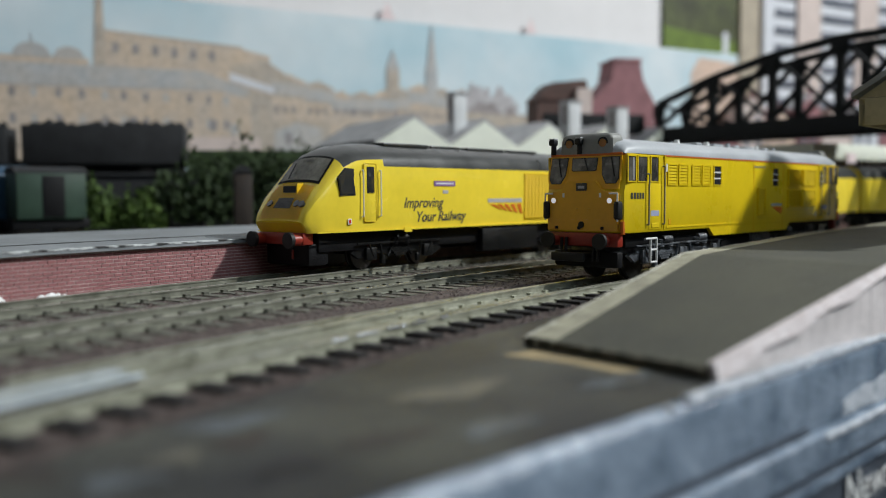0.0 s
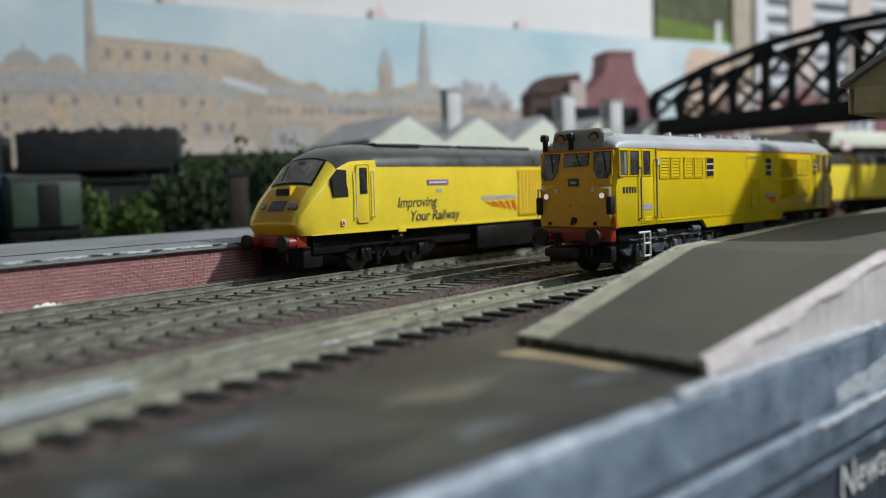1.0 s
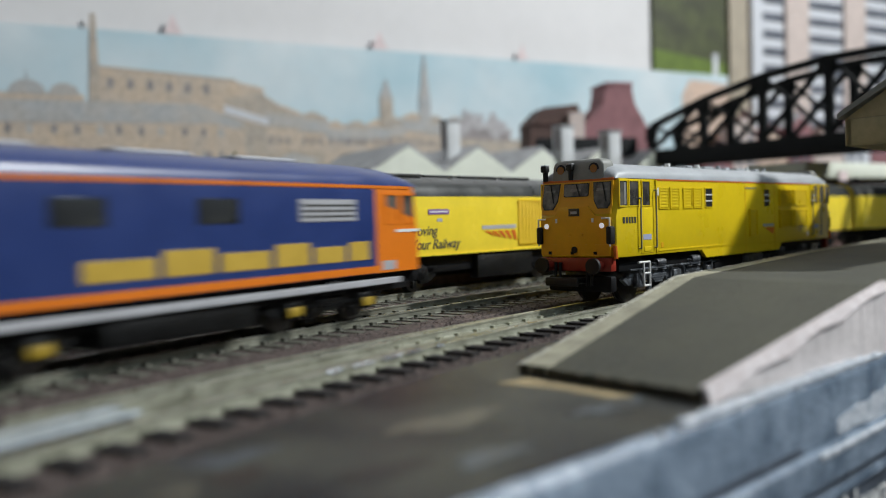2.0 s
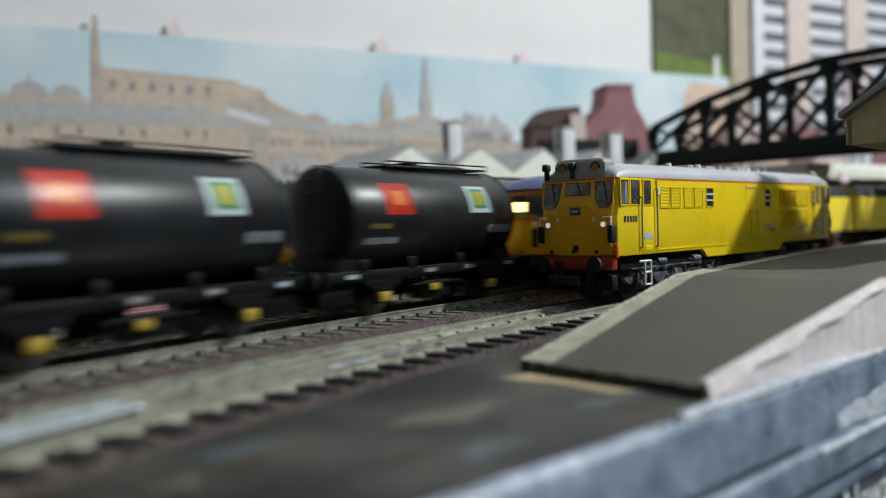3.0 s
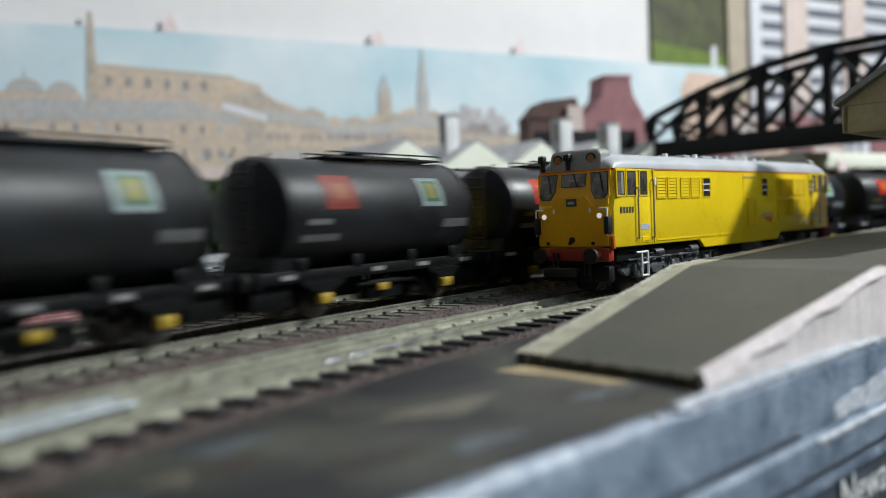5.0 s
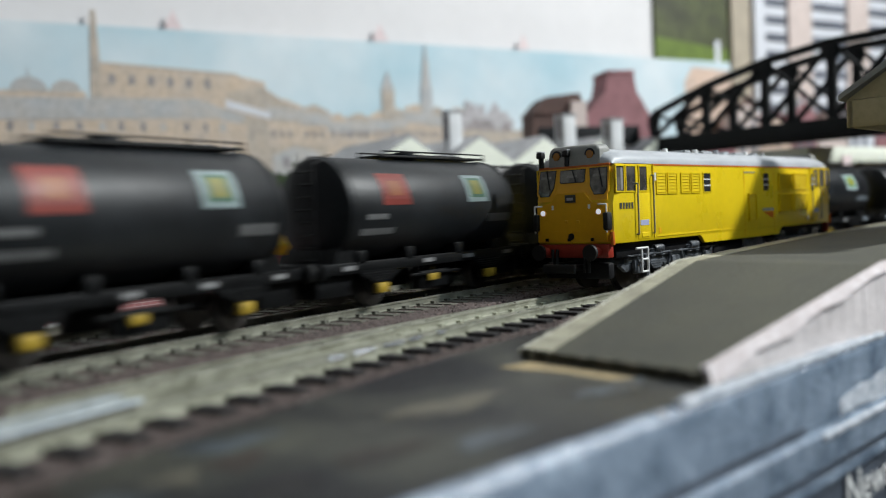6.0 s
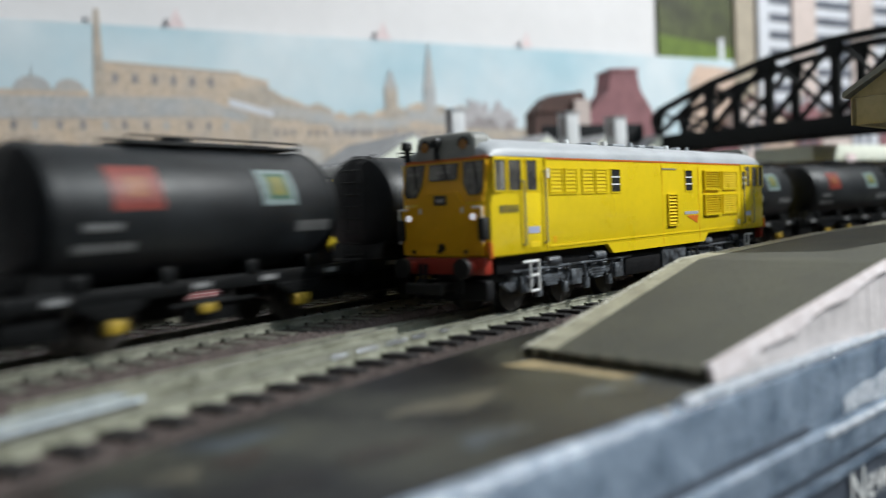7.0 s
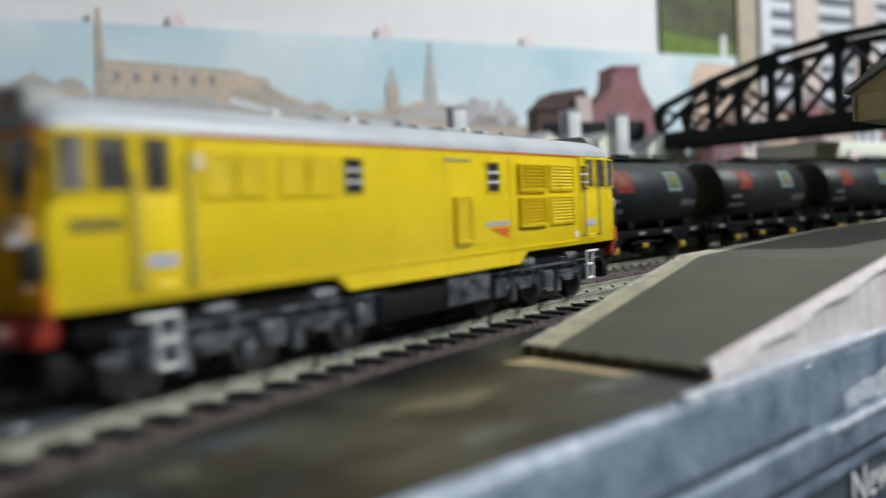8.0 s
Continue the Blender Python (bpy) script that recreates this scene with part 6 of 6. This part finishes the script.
card([(-22, 60), (0, 60), (0, 100), (-22, 100)], 1.48, "slate_blue", "printed_shed")
for i, (x, z) in enumerate(((112, 92), (132, 88), (30, 104), (52, 100), (-50, 104), (170, 96), (196, 92), (214, 98))):
    card(rect(x - 4, x + 4, z - 6, z + 6), 1.62, "slate_blue" if i % 2 else "print_dark", "printed_window")
card([(330, 60), (640, 60), (640, 118), (520, 122), (420, 128), (330, 130)], 1.8, "sand_dark", "printed_bank")
for x, s in ((232, 1.0), (430, 0.8), (-2, 0.9)):
    card([(x - 10 * s, 231.5), (x + 10 * s, 231.5), (x + 5 * s, 242), (x, 252), (x - 5 * s, 242)], 0.6, "faint_pink", "printed_gable", "small faint pink printed gable above the sky")
card([(700, 60), (790, 60), (790, 218), (716, 222), (700, 200)], 0.9, "sand_pink", "printed_block")

room = thing("wall_back", "plain white painted room wall behind the layout", "wall", kind="structure", m=pose(-0.268, 0.900, 0, 0, 0, TURN))
part("wall", box(-2600, 2600, 9, 60, -1000, 1500), "wall", room, smooth=0)

poster = tagged(thing("poster", "landscape poster of a green meadow and woodland", "poster", m=pose(-0.268, 0.900, 0, 0, 0, TURN)))
part("poster_sheet", box(652, 792, 4.0, 7.5, 226, 420), "wood_print", poster, smooth=0)
part("poster_meadow", side_shape([(652.2, 233.5), (791, 226.5), (791, 250), (720, 256), (652.2, 262)], 3.2, 3.9), "meadow", poster, smooth=0)
part("poster_post", box(764, 774, 2.6, 3.1, 232, 262), "white_far", poster, smooth=0)

flats = thing("tower_block", "white and pink card tower block with grey window bands", "building", m=pose(-0.268, 0.900, 0, 0, 0, TURN))
part("pilaster", box(794, 832, -2, 5, -5, 430), "beige", flats, smooth=0)
part("block", box(832.5, 1250, -10, 5, -5, 430), "white_far", flats, smooth=0)
for x in (898, 1032, 1166):
    part("pier", box(x, x + 50, -16, -10.2, -5, 430), "pink_far", flats, "pink vertical pier", smooth=0)
for r in range(12):
    z = 108 + r * 26
    for x0, x1 in ((854, 897), (949, 1031), (1083, 1165)):
        part("window_band", box(x0, x1, -11.2, -10.3, z, z + 12), "window_far", flats, "grey window band", smooth=0)

# low card houses in front of the tower block
def card_house(x, w, h, wall, roof, pitch):
    t = thing("card_house", "small card town house with plain gable and dark windows", "house", "card houses", m=pose(-0.268, 0.900, 0, 0, 0, TURN) @ pose(x / 1000, -0.05, 0))
    part("house_wall", side_shape([(0, -5.2), (w, -5.2), (w, h), (w / 2, h + pitch), (0, h)], 0, 26), wall, t, smooth=0)
    part("roof", side_shape([(-2, h - 1), (w / 2, h + pitch + 0.6), (w + 2, h - 1), (w + 2, h + 2), (w / 2, h + pitch + 4), (-2, h + 2)], -1, 27), roof, t, smooth=0)
    for i in range(max(1, int(w / 22))):
        for z in (h - 24, h - 56):
            part("window", box(8 + i * 21, 17 + i * 21, -0.6, 0.2, z, z + 15), "window_far", t, smooth=0)
    part("chimney", box(w * 0.7, w * 0.7 + 8, 8, 16, h, h + pitch + 12, 0.4), "red_brick_far", t)


for x, w, h, wall, roof, pitch in ((690, 52, 104, "red_brick_far", "brown_far", 16), (745, 46, 150, "pink_far", "brown_far", 14), (795, 60, 128, "sand_pink", "red_brick_far", 20),
                                   (860, 48, 152, "red_brick_far", "slate", 18), (912, 66, 138, "pink_far", "brown_far", 16), (984, 56, 160, "white_far", "red_brick_far", 20), (1044, 90, 142, "red_brick_far", "slate", 18)):
    card_house(x, w, h, wall, roof, pitch)

# ---- the rest of the room ----
floor = tagged(part("floor", box(-3200, 3600, -3600, 2600, -1010, -990), "carpet", smooth=0), "plain grey room floor", "floor", kind="structure")
ceiling = tagged(part("ceiling", box(-3200, 3600, -3600, 2600, 1600, 1650), "ceiling", smooth=0), "plain white room ceiling", "ceiling", kind="structure")
for nm, b in (("wall_left", (-3250, -3200, -3600, 2600)), ("wall_right", (3600, 3650, -3600, 2600)), ("wall_near", (-3200, 3600, -3650, -3600))):
    tagged(part(nm, box(*b, -1000, 1600), "wall", smooth=0), "plain white painted room wall", "wall", kind="structure")

lettering("Newark", 12, "white", fascia, Matrix.Translation((EDGE + ALONG * 0.0715 + OUT * 0.0046 + Vector((0, 0, -0.0405)))) @ Matrix((ALONG, Vector((0, 0, 1)), OUT)).transposed().to_4x4())


# ---- what moves ----
ROLL = [(0.0, -13.0), (1.5, 429.5), (2.8, 810.0), (3.5, 1008.5), (3.75, 1080.5), (4.0, 1157.5), (4.25, 1237.5), (4.5, 1311.0), (5.8, 1661.0), (6.5, 1841.5), (7.0, 1975.0), (8.0, 2230.0)]


def train_front(t):
    """Arc length in millimetres of the first wagon's red emblem at t seconds."""
    return float(np.interp(t, [r[0] for r in ROLL], [r[1] for r in ROLL]))


def motions():
    walk(class31, [(t, arc_pose(R_NEAR, a, False)) for t, a in ((0.0, 43.59), (5.0, 43.59), (5.7, 43.58), (6.0, 43.44), (6.5, 42.14), (7.0, 40.01), (7.5, 37.37), (8.0, 34.17))])
    steps = [0.25 * i for i in range(33)]
    for i, ob in enumerate([electro] + wagons):
        offset = 203.0 if i == 0 else -24.0 + 48.0 - PITCH * (i - 1)
        walk(ob, [(t, arc_pose(R_MID, math.degrees((train_front(t) + offset) / 1000 / R_MID), True)) for t in steps])


motions()
